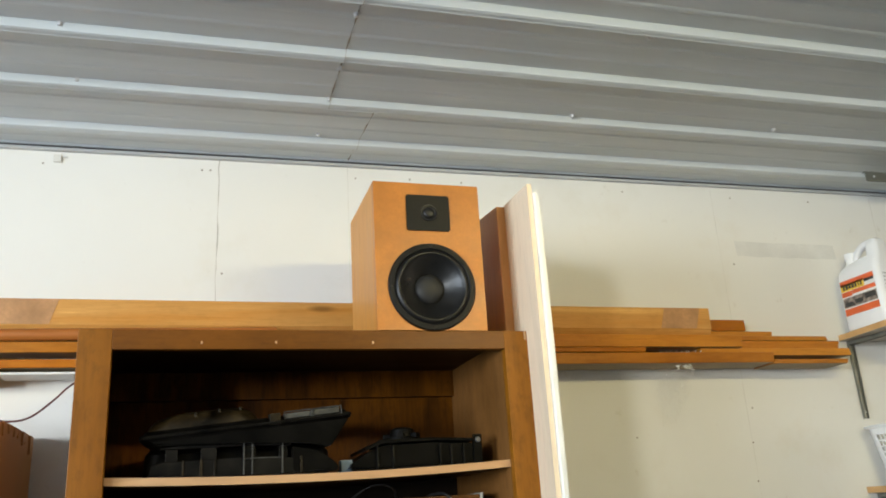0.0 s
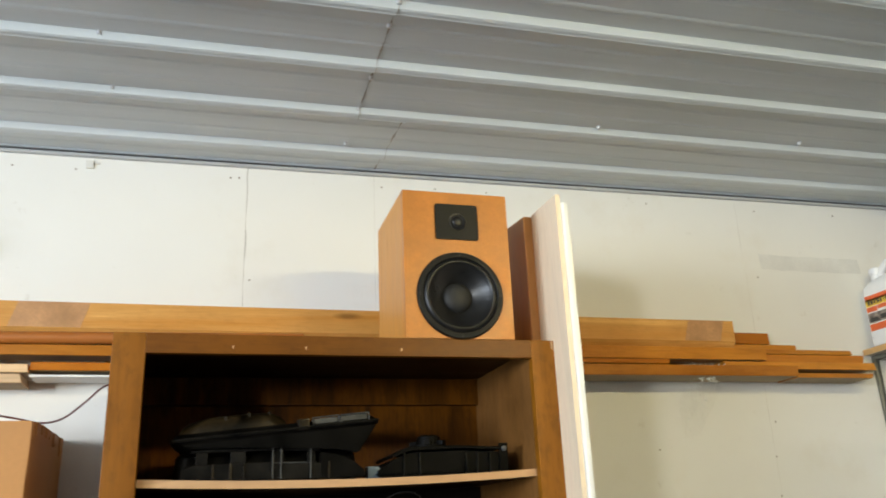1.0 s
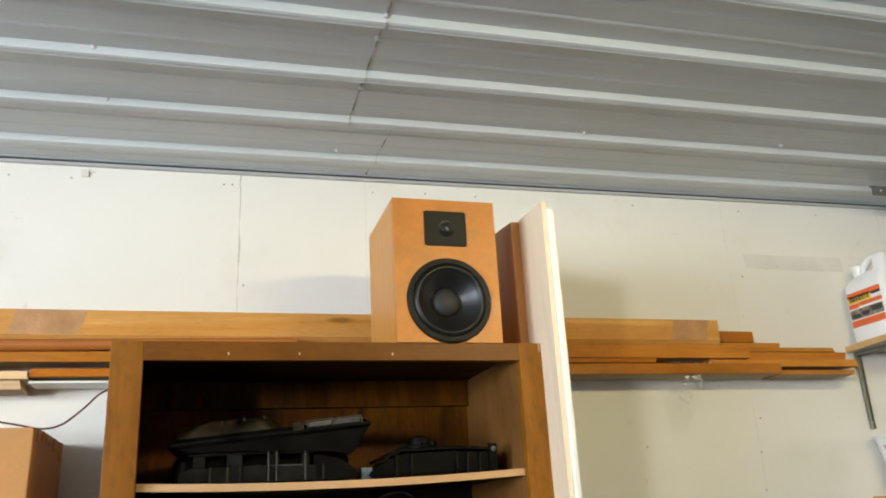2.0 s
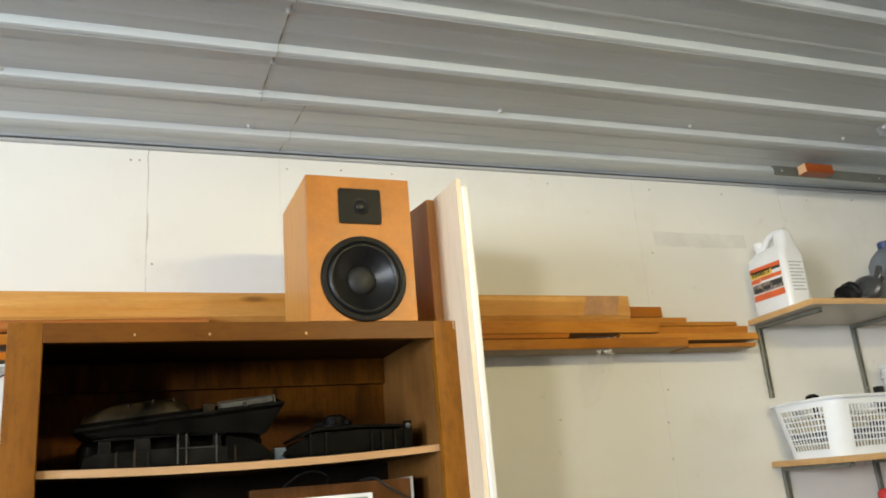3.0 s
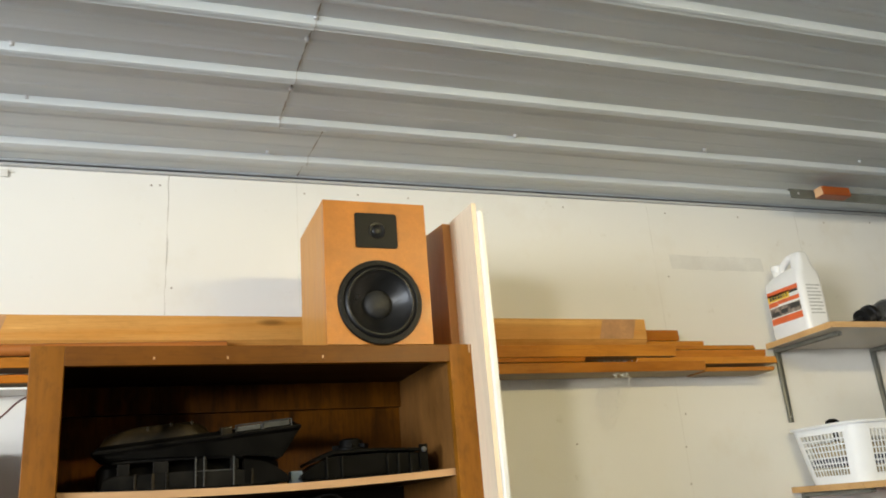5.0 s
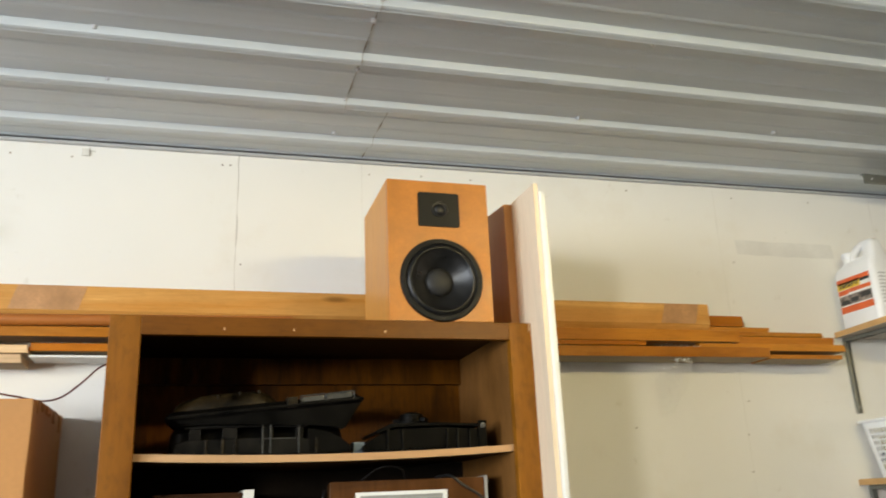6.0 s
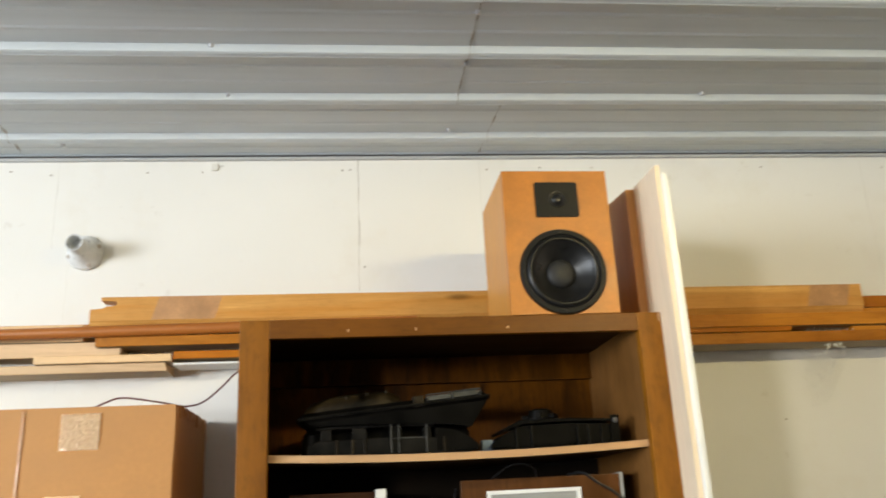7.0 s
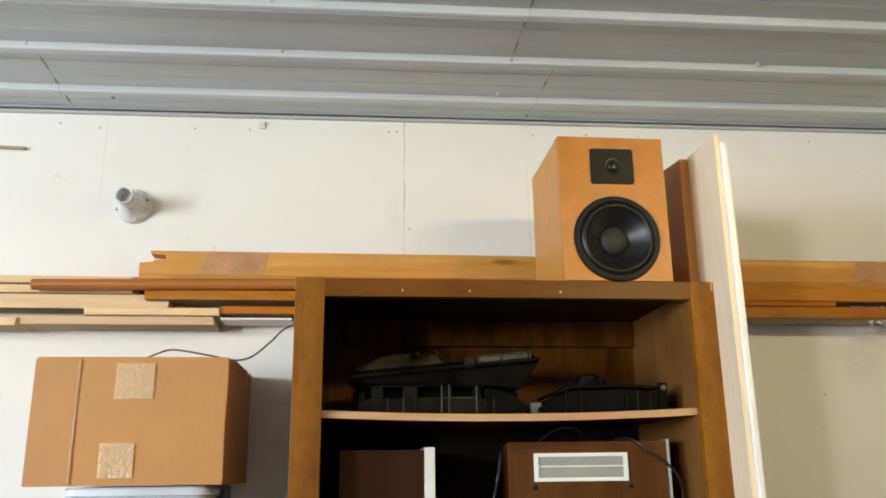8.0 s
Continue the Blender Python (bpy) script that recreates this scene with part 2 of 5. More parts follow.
def tube(points, r, n=8, bm=None):
    """A round rod along a smooth line through the points."""
    pts = [Vector(p) for p in points]
    fine = []
    for i in range(len(pts) - 1):
        p0, p1, p2, p3 = pts[max(0, i - 1)], pts[i], pts[i + 1], pts[min(len(pts) - 1, i + 2)]
        k = 1 if len(pts) == 2 else 8
        for s in range(k):
            t = s / k
            fine.append(0.5 * (2 * p1 + (p2 - p0) * t + (2 * p0 - 5 * p1 + 4 * p2 - p3) * t * t + (3 * p1 - p0 - 3 * p2 + p3) * t ** 3))
    fine.append(pts[-1])
    b = bmesh.new()
    loops = []
    for i, p in enumerate(fine):
        d = (fine[min(i + 1, len(fine) - 1)] - fine[max(i - 1, 0)]).normalized()
        q = d.to_track_quat("Z", "Y")
        loops.append([b.verts.new(p + q @ Vector((r * math.cos(2 * math.pi * j / n), r * math.sin(2 * math.pi * j / n), 0))) for j in range(n)])
    for a, c in zip(loops, loops[1:]):
        for j in range(n):
            b.faces.new((a[j], a[(j + 1) % n], c[(j + 1) % n], c[j]))
    b.faces.new(loops[0][::-1])
    b.faces.new(loops[-1])
    return join(bm, b)


def prism(outline, y0, y1, bm=None, axis="y"):
    """An outline in x, z drawn out along y (or y, z along x)."""
    b = bmesh.new()
    if axis == "y":
        a = [b.verts.new((x, y0, z)) for x, z in outline]
        c = [b.verts.new((x, y1, z)) for x, z in outline]
    elif axis == "x":
        a = [b.verts.new((y0, x, z)) for x, z in outline]
        c = [b.verts.new((y1, x, z)) for x, z in outline]
    else:
        a = [b.verts.new((x, z, y0)) for x, z in outline]
        c = [b.verts.new((x, z, y1)) for x, z in outline]
    n = len(a)
    b.faces.new(a[::-1])
    b.faces.new(c)
    for i in range(n):
        b.faces.new((a[i], a[(i + 1) % n], c[(i + 1) % n], c[i]))
    return join(bm, b)


def structure(name, bm, material, label, category, smooth=False):
    return tagged(part(name, bm, material, None, "", smooth), label, category, "", "structure")


# ---- the garage ----
structure("floor", box(X0 - 0.15, X1 + 0.15, Y0 - 0.15, Y1 + 0.15, -0.12, 0), M["concrete"], "bare grey concrete garage floor", "floor")
structure("wall_north", box(X0 - 0.15, X1 + 0.15, Y1, Y1 + 0.15, 0, 2.8), M["wall"], "off-white wallboard wall with open seams and smudges", "wall")


def wall_with_hole(name, at, length0, length1, h0, h1, z0, z1, along):
    """A wall 15 cm thick with one opening through it."""
    bm = None
    for a, b, c, d in ((length0, h0, 0, 2.8), (h1, length1, 0, 2.8), (h0, h1, 0, z0), (h0, h1, z1, 2.8)):
        if b - a < 0.01 or d - c < 0.01:
            continue
        bm = box(at[0], at[1], a, b, c, d, bm=bm) if along == "y" else box(a, b, at[0], at[1], c, d, bm=bm)
    # dark tone keeps these unseen walls from bouncing light
    structure(name, bm, M["dark_wall"], "unseen dark garage wall with an assumed opening for a lamp", "wall")


wall_with_hole("wall_west", (X0 - 0.15, X0), Y0, Y1, -2.3, 0.3, 1.3, 2.5, "y")
wall_with_hole("wall_east", (X1, X1 + 0.15), Y0, Y1, -2.0, 0.4, 1.57, 2.47, "y")
wall_with_hole("wall_south", (Y0 - 0.15, Y0), X0 - 0.15, X1 + 0.15, -4.35, -3.65, 1.75, 2.55, "x")

RIBS = [2.364 - 0.2265 * k for k in range(28)]


def ceiling_sheet():
    """Ribbed steel sheets: broad ribs, low stiffening ribs between them, sheets lapped end to end."""
    b = bmesh.new()
    prof = []
    for y in sorted(RIBS):
        prof += [(y - 0.020, PAN), (y - 0.0125, RIB + 0.0032), (y - 0.0055, RIB + 0.0006), (y - 0.0025, RIB + 0.0026), (y + 0.005, RIB), (y + 0.009, RIB), (y + 0.022, PAN)]
        for f in (0.076, 0.15):
            prof += [(y + f - 0.009, PAN), (y + f - 0.004, PAN - 0.002), (y + f + 0.004, PAN - 0.002), (y + f + 0.009, PAN)]
    prof = [(Y0, PAN)] + [p for p in prof if Y0 < p[0] < Y1] + [(Y1, PAN)]
    for (ya, za), (yb, zb) in zip(prof, prof[1:]):
        last = (ya + yb) / 2 > 2.15           # the sheet along the wall is lapped elsewhere, joints slanted to fit the view
        cuts = (-0.795, 0.515, 3.6) if last else (-2.6, 0.407, 3.4)
        sa, sb = (0.045 * (2.5 - ya), 0.045 * (2.5 - yb)) if last else (0.0, 0.0)
        edges = [X0, *cuts, X1]
        for i, (xa, xb) in enumerate(zip(edges, edges[1:])):
            dz = 0.0012 * (i % 2)
            vs = [b.verts.new(p) for p in ((xa + sa - 0.01, ya, za - dz), (xb + sa, ya, za - dz), (xb + sb, yb, zb - dz), (xa + sb - 0.01, yb, zb - dz))]
            b.faces.new(vs)
            if 0 < i:                   # dirt in the lap joint: broken and uneven on the flats, a hairline over the ribs
                n = max(1, round((yb - ya) / 0.012))
                rib = min(za, zb) < PAN - 0.004
                wide = [0.0004 if rib else max(0.0003, 0.0010 + 0.0011 * math.sin(61 * (ya + (yb - ya) * k / n) + 3 * xa) + 0.0004 * math.sin(410 * (ya + (yb - ya) * k / n))) for k in range(n + 1)]
                rows = []
                for k in range(n + 1):
                    f, w = k / n, wide[k] * (1.6 if xa < -0.5 else 1.0)
                    x, y, z = xa + sa + (sb - sa) * f, ya + (yb - ya) * f, za + (zb - za) * f - 0.0017
                    rows.append((b.verts.new((x - w, y, z)), b.verts.new((x + w, y, z))))
                for p, q in zip(rows, rows[1:]):
                    b.faces.new((p[0], p[1], q[1], q[0])).material_index = 1
    bmesh.ops.remove_doubles(b, verts=b.verts[:], dist=0.0001)
    return b


structure("ceiling", ceiling_sheet(), [M["steel_sheet"], M["joint_dirt"]], "white-painted ribbed sheet steel ceiling with lapped joints", "ceiling")
structure("roof_deck", box(X0 - 0.15, X1 + 0.15, Y0 - 0.15, Y1 + 0.15, 2.8, 2.86), M["gap"], "dark roof deck above the steel ceiling", "roof")
structure("trim", box(X0, X1, Y1 - 0.014, Y1, 2.5795, 2.588, 0.002), M["trim_white"], "thin white metal edge trim along the ceiling", "trim")
structure("trim_slot", box(X0, X1, Y1 - 0.018, Y1 - 0.0005, 2.5890, 2.5905), M["seam_grey"], "dark slot between ceiling sheet and trim", "trim")
structure("trim_fascia", box(X0, X1, Y1 - 0.02, Y1 - 0.0005, 2.5915, 2.5975), M["steel_sheet"], "turned-down edge of the steel ceiling sheet", "trim")


def rise(x):
    """Ceiling offset at x: eight millimetres a metre, tilted to fit the camera's view."""
    return 0.008 * (x - 1.7)


for ob in [o for o in bpy.data.objects if o.name in ("ceiling", "trim", "trim_slot", "trim_fascia")]:
    for v in ob.data.vertices:
        v.co.z += rise(v.co.x)

# ---- unseen housing added around the assumed warm lamp ----
lamp_box = thing("ceiling_light", (1.22, 0.40, 2.5), "unseen white lamp housing added under the ceiling", "ceiling light")
# front lip drawn low to keep the lamp off the ceiling
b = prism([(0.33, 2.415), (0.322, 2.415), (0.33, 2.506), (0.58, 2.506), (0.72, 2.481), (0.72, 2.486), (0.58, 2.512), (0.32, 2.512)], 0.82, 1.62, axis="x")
b.transform(lamp_box.matrix_world.inverted())
part("reflector", b, M["trim_white"], lamp_box)
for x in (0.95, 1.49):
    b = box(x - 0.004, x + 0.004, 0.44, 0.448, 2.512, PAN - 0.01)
    b.transform(lamp_box.matrix_world.inverted())
    part("hanger", b, M["screw"], lamp_box)

# ---- the tall cabinet ----
M["raw_wood"] = plain("raw_wood", (0.62, 0.38, 0.18), 0.7, vary=0.2, scale=60)
CF, CB, CT = 1.95, 2.37, 1.957
cab = thing("cabinet", (0.35, 2.16, 0), "tall brown stained wooden cabinet with open front", "cabinet")


def under(ob, bm, name, material, label="", smooth=False):
    """A part given in world places, under a thing that stands elsewhere."""
    bm.transform(ob.matrix_world.inverted())
    return part(name, bm, material, ob, label, smooth)


under(cab, box(-0.104, -0.088, CF + 0.02, CB, 0, CT - 0.004), "side_panel", M["cabinet_in"])
under(cab, box(0.752, 0.806, CF + 0.02, CB, 0, CT - 0.004), "side_panel", M["cabinet_in"])
under(cab, box(-0.088, 0.752, CF + 0.02, CB, 1.938, CT - 0.003), "top", M["cabinet_shade"])
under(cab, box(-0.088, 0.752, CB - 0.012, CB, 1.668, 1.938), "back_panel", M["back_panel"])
# lower back near black, painting the shade below the shelf
under(cab, box(-0.088, 0.752, CB - 0.012, CB, 0.1, 1.6675), "back_panel", M["shaded_back"], "lower back, darkened for the shade of the bay")
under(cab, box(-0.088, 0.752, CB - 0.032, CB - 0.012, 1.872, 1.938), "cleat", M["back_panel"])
under(cab, box(-0.108, -0.047, CF, CF + 0.02, 0, CT, 0.0015), "stile", M["cabinet"])
under(cab, box(0.752, 0.808, CF, CF + 0.02, 0, CT, 0.0015), "stile", M["cabinet"])
under(cab, box(-0.047, 0.752, CF + 0.0005, CF + 0.02, 1.917, CT - 0.0005, 0.0015), "top_rail", M["cabinet_x"])
under(cab, box(-0.047, 0.752, CF + 0.0005, CF + 0.02, 0, 0.1, 0.0015), "bottom_rail", M["cabinet_x"])
for x in (0.117, 0.261, 0.46):
    under(cab, box(x - 0.0018, x + 0.0018, CF - 0.0010, CF + 0.002, 1.928, 1.9335, 0.0006), "nail_hole", M["raw_wood"])

under(cab, box(0.7990, 0.8035, CF - 0.0008, CF + 0.004, 1.937, 1.9565, 0.0006), "chipped_corner", M["raw_wood"], "pale chipped corner")


def shelf(z, sag):
    """A shelf board that sags in its middle."""
    b = bmesh.new()
    n = 16
    for i in range(n + 1):
        u = i / n
        x, d = -0.088 + u * 0.84, -sag * 4 * u * (1 - u)
        vs = [b.verts.new((x, y, zz + d)) for y, zz in ((CF + 0.022, z - 0.015), (CF + 0.022, z), (CB - 0.012, z), (CB - 0.012, z - 0.015))]
        if i:
            for k in range(4):
                b.faces.new((old[k], old[(k + 1) % 4], vs[(k + 1) % 4], vs[k]))
        old = vs
    return b


# flat shelf faces take the dark copy, so the bay's shade is painted in
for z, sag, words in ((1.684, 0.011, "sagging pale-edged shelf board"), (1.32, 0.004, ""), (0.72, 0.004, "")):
    ob = under(cab, shelf(z, sag), "shelf", [M["shelf_edge"], M["cabinet_shade"]], words)
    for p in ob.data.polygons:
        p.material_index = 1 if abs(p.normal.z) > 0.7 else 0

# ---- the loudspeaker on the cabinet ----
M["cap_felt"] = plain("dust_cap_felt", (0.015, 0.015, 0.015), 0.6, vary=0.3, scale=40)
spk = thing("loudspeaker", (0.593, 2.086, CT), "oak-veneered bookshelf loudspeaker with black woofer on the cabinet", "loudspeaker")
SX0, SX1, SY0, SY1, SZ0, SZ1 = 0.4705, 0.7155, 1.949, 2.226, CT, 2.2955
b = box(SX0, SX1, SY0 + 0.018, SY1, SZ0, SZ1)
bmesh.ops.delete(b, geom=[f for f in b.faces if f.normal.y < -0.9], context="FACES")
bmesh.ops.solidify(b, geom=b.faces[:], thickness=0.016)
under(spk, b, "body", M["speaker_side"])


def baffle(x0, x1, z0, z1, y0, y1, cx, cz, r, n=64):
    """A board with a round hole through it."""
    bb = bmesh.new()
    rows = []
    for y in (y0, y1):
        inner, outer = [], []
        for i in range(n):
            a = 2 * math.pi * (i + 0.5) / n
            c, s = math.cos(a), math.sin(a)
            k = min((x1 - cx if c > 0 else cx - x0) / max(abs(c), 1e-6), (z1 - cz if s > 0 else cz - z0) / max(abs(s), 1e-6))
            inner.append(bb.verts.new((cx + r * c, y, cz + r * s)))
            outer.append(bb.verts.new((cx + k * c, y, cz + k * s)))
        rows.append((inner, outer))
    for qx, qz in ((x0, z0), (x0, z1), (x1, z0), (x1, z1)):      # square the corners
        for _, outer in rows:
            v = min(outer, key=lambda w: (w.co.x - qx) ** 2 + (w.co.z - qz) ** 2)
            v.co.x, v.co.z = qx, qz
    (fi, fo), (bi, bo) = rows
    for i in range(n):
        j = (i + 1) % n
        for q in ((fi[i], fi[j], fo[j], fo[i]), (bi[i], bi[j], bo[j], bo[i]), (fi[i], fi[j], bi[j], bi[i]), (fo[i], fo[j], bo[j], bo[i])):
            bb.faces.new(q)
    return bb


under(spk, baffle(SX0, SX1, SZ0, SZ1, SY0, SY0 + 0.018, 0.5945, 2.0535, 0.09), "baffle", M["speaker"])
FACE = pose(0.5945, SY0, 2.0535, 90)
woof = under(spk, lathe([(0.0985, -0.001), (0.0985, 0.003), (0.096, 0.0065), (0.086, 0.0075), (0.083, 0.004)], 72, FACE, cap=False), "woofer", M["black"], "black round woofer", True)


def on(parent, name, bm, material, label="", smooth=False):
    """A sub-part given in world places."""
    bm.transform(parent.parent.matrix_world.inverted())
    return part(name, bm, material, parent, label, smooth)


ringp = [(0.0832, 0.004)] + [(0.0832 - 0.0145 * i / 8, 0.004 + 0.006 * math.sin(math.pi * i / 8)) for i in range(1, 9)]
on(woof, "surround", lathe(ringp, 72, FACE, cap=False), M["rubber"], "rubber surround", True)
conep = [(0.0687, 0.004)] + [(0.0687 - 0.0417 * i / 10, 0.004 - 0.030 * (i / 10) ** 0.85) for i in range(1, 11)]
on(woof, "cone", lathe(conep, 72, FACE, cap=False), M["cone"], "black cone", True)
domep = [(0.0335 * math.cos(a), -0.0225 + 0.014 * math.sin(a)) for a in [radians(10 * i) for i in range(9)]]
on(woof, "dust_cap", lathe(domep, 48, FACE), M["cap_felt"], "", True)
for a in (0, 90, 180, 270):
    p = FACE @ Matrix.Rotation(radians(a), 4, "Z") @ pose(0.0915, 0, 0.0072)
    on(woof, "screw", lathe([(0.0034, -0.001), (0.0034, 0.0006), (0.002, 0.001)], 12, p), M["rubber"])


def rounded(x0, x1, y0, y1, r, n=6):
    """A rectangle with round corners, as points."""
    out = []
    for cx, cy, a0 in ((x1 - r, y1 - r, 0), (x0 + r, y1 - r, 90), (x0 + r, y0 + r, 180), (x1 - r, y0 + r, 270)):
        for i in range(n + 1):
            a = radians(a0 + 90 * i / n)
            out.append((cx + r * math.cos(a), cy + r * math.sin(a)))
    return out


tw = under(spk, prism(rounded(0.5435, 0.6435, 2.182, 2.2665, 0.006), SY0 - 0.0035, SY0 + 0.002), "tweeter", M["black"], "black square tweeter plate")
TW = pose(0.595, SY0 - 0.0035, 2.224, 90)
on(tw, "horn", lathe([(0.020, 0.0003), (0.0185, 0.0025), (0.015, 0.0022), (0.0125, 0.0008)], 36, TW, cap=False), M["rubber"], "", True)
on(tw, "dome", lathe([(0.0125 * math.cos(radians(a)), 0.0006 + 0.005 * math.sin(radians(a))) for a in range(0, 90, 12)], 32, TW), M["cone"], "", True)

# ---- planks leaning beside the cabinet ----


def lean(b):
    """Shears a standing plank's front edge towards the cabinet to fit the camera's view."""
    for v in b.verts:
        v.co.x += 0.09 * (v.co.y - 1.955)


plank = thing("pale_plank", (0.814, 1.94, 0), "pale raw wooden plank standing on end beside the cabinet", "plank")
b = prism([(1.853, 0), (2.035, 0), (2.035, 2.287), (1.853, 2.268)], 0.8065, 0.8175, axis="x")
lean(b)
under(plank, b, "board", M["pale_plank"])
plank = thing("white_plank", (0.826, 1.93, 0), "white-painted board with rounded edge standing against a plank", "plank")
b = prism([(1.845, 0), (2.02, 0), (2.02, 2.26), (1.845, 2.248)], 0.8180, 0.8335, axis="x")
lean(b)
bmesh.ops.bevel(b, geom=b.edges[:], offset=0.003, segments=3, affect="EDGES")
under(plank, b, "board", M["white_paint"])
plank = thing("brown_plank", (0.80, 2.13, CT), "brown stained board standing on edge on a cabinet behind a loudspeaker", "plank")
b = prism([(2.04, CT), (2.225, CT), (2.225, 2.303), (2.04, 2.2855)], 0.7950, 0.8240, axis="x")
bmesh.ops.bevel(b, geom=b.edges[:], offset=0.0012, segments=1, affect="EDGES")
under(plank, b, "board", M["brown_plank"])

# ---- boards stored on brackets along the wall ----
M["old_tape"] = plain("old_tape", (0.50, 0.265, 0.110), 0.4, vary=0.2, scale=14)
RIGHT_END = [  # x0, x1, y0, y1, z0, z1, kind
    (-0.20, 1.752, 2.437, 2.475, 2.066, 2.101, "pine_dark"),
    (-0.764, 1.845, 2.435, 2.492, 2.047, 2.064, "pine"),
    (-0.05, 2.022, 2.4025, 2.490, 2.029, 2.0425, "pine"),
    (0.20, 1.686, 2.377, 2.400, 2.004, 2.0405, "pine"),
    (0.20, 2.063, 2.4025, 2.480, 2.003, 2.0275, "pine"),
    (0.30, 1.358, 2.380, 2.470, 1.990, 2.0035, "pine_dark"),
    (1.544, 2.089, 2.388, 2.480, 1.979, 2.0015, "pine"),
    (0.15, 1.793, 2.380, 2.490, 1.9565, 1.9880, "pine"),
    (1.796, 2.070, 2.384, 2.485, 1.9530, 1.9670, "pine"),
]
LEFT_END = [
    (-1.60, -0.560, 2.386, 2.430, 2.034, 2.0525, "pine_pale"),
    (-1.60, -0.560, 2.396, 2.480, 2.011, 2.0325, "pine_pale"),
    (-1.50, -0.468, 2.405, 2.480, 1.972, 2.0095, "pine_grey"),
    (-0.525, 0.100, 2.378, 2.450, 1.992, 2.0180, "pine"),
    (-0.671, -0.335, 2.380, 2.490, 1.951, 1.9710, "pine_pale"),
    (-0.332, 0.140, 2.386, 2.480, 1.957, 1.9770, "pine_dark"),
    (-1.50, -0.835, 2.382, 2.480, 1.923, 1.9440, "pine_pale"),
    (-0.833, -0.350, 2.392, 2.490, 1.928, 1.9502, "pine_grey"),
]


LIFT = 0.0045      # raises the whole stack a little to fit the camera's view


def board(x0, x1, y0, y1, z0, z1, kind, name="timber_board", label=""):
    """A sawn board with slightly broken edges and a little warp."""
    b = bmesh.new()
    n = max(4, int((x1 - x0) / 0.25))
    r = random.Random(int(x0 * 1000) + int(z0 * 1000))
    ph, e = r.uniform(0, 6), 0.0016
    sec = [(y0 + e, z0), (y1, z0), (y1, z1), (y0 + e, z1), (y0, z1 - e), (y0, z0 + e)]
    old = None
    for i in range(n + 1):
        x = x0 + (x1 - x0) * i / n
        d = 0.0007 * math.sin(ph + 3.1 * x)
        skew = r.uniform(-0.003, 0.003) if i in (0, n) else 0
        vs = [b.verts.new((x + skew * (1 if z > (z0 + z1) / 2 else -1), y + d, z + d * 0.4)) for y, z in sec]
        if old:
            for k in range(6):
                b.faces.new((old[k], old[(k + 1) % 6], vs[(k + 1) % 6], vs[k]))
        else:
            b.faces.new(vs)
        old = vs
    b.faces.new(old[::-1])
    c = Vector(((x0 + x1) / 2, (y0 + y1) / 2, z0))
    b.transform(Matrix.Translation(-c))
    words = {"pine": "golden pine board stored in a stack on the wall", "pine_dark": "aged amber pine board stored in a stack on the wall",
             "pine_pale": "pale raw pine board stored in a stack on the wall", "pine_grey": "weathered beige pine board stored in a stack on the wall"}[kind]
    ob = part(name, b, [M[kind], M["pine_greyed"]])
    # undersides greyed: cool bounced light put into the tone, plus some dust
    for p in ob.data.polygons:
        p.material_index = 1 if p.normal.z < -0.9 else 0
    ob.location = c + Vector((0, 0, LIFT))
    return tagged(ob, label or words, "board", "stacked boards")


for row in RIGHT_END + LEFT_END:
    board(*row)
# the long front board, notched at its left end
b = prism([(-0.5455, 2.042), (1.591, 2.042), (1.591, 2.123), (-0.519, 2.123), (-0.519, 2.114), (-0.480, 2.112), (-0.478, 2.100), (-0.509, 2.098), (-0.509, 2.092), (-0.5455, 2.091)], 2.382, 2.432)
bmesh.ops.bevel(b, geom=[e for e in b.edges if abs(e.verts[0].co.y - e.verts[1].co.y) < 1e-4], offset=0.0012, segments=1, affect="EDGES")
bmesh.ops.bisect_plane(b, geom=b.verts[:] + b.edges[:] + b.faces[:], plane_co=(0, 0, 2.060), plane_no=(0, 0, 1))
for v in b.verts:
    if v.co.z < 2.05 and v.co.y < 2.39:            # planed-off lower edge
        v.co.y += 0.013
long_board = tagged(part("timber_board", b, M["pine_long"]), "long golden pine board with a notched end and tape", "board", "stacked boards")
long_board.location.z += LIFT
for x0, x1 in ((-0.385, -0.225), (1.425, 1.545)):
    bb = box(x0, x1, 2.3812, 2.3835, 2.0605, 2.1225)
    for v in bb.verts:
        v.co.x += 0.012 * (v.co.z - 2.08) / 0.04
    part("tape", bb, M["old_tape"], long_board, "dull mauve-grey tape")
b = tube([(-0.801, 2.372, 2.026 + LIFT), (0.3, 2.366, 2.0385 + LIFT)], 0.0145, 20)
tagged(part("round_pole", b, M["red_dowel"], smooth=True), "reddish-brown round wooden pole lying on stacked boards", "pole")
b = box(-0.334, -0.150, 2.40, 2.49, 1.944 + LIFT, 1.9495 + LIFT, 0.001)
tagged(part("white_strip_board", b, M["white_paint"]), "white-painted thin board under the stacked boards", "board", "stacked boards")


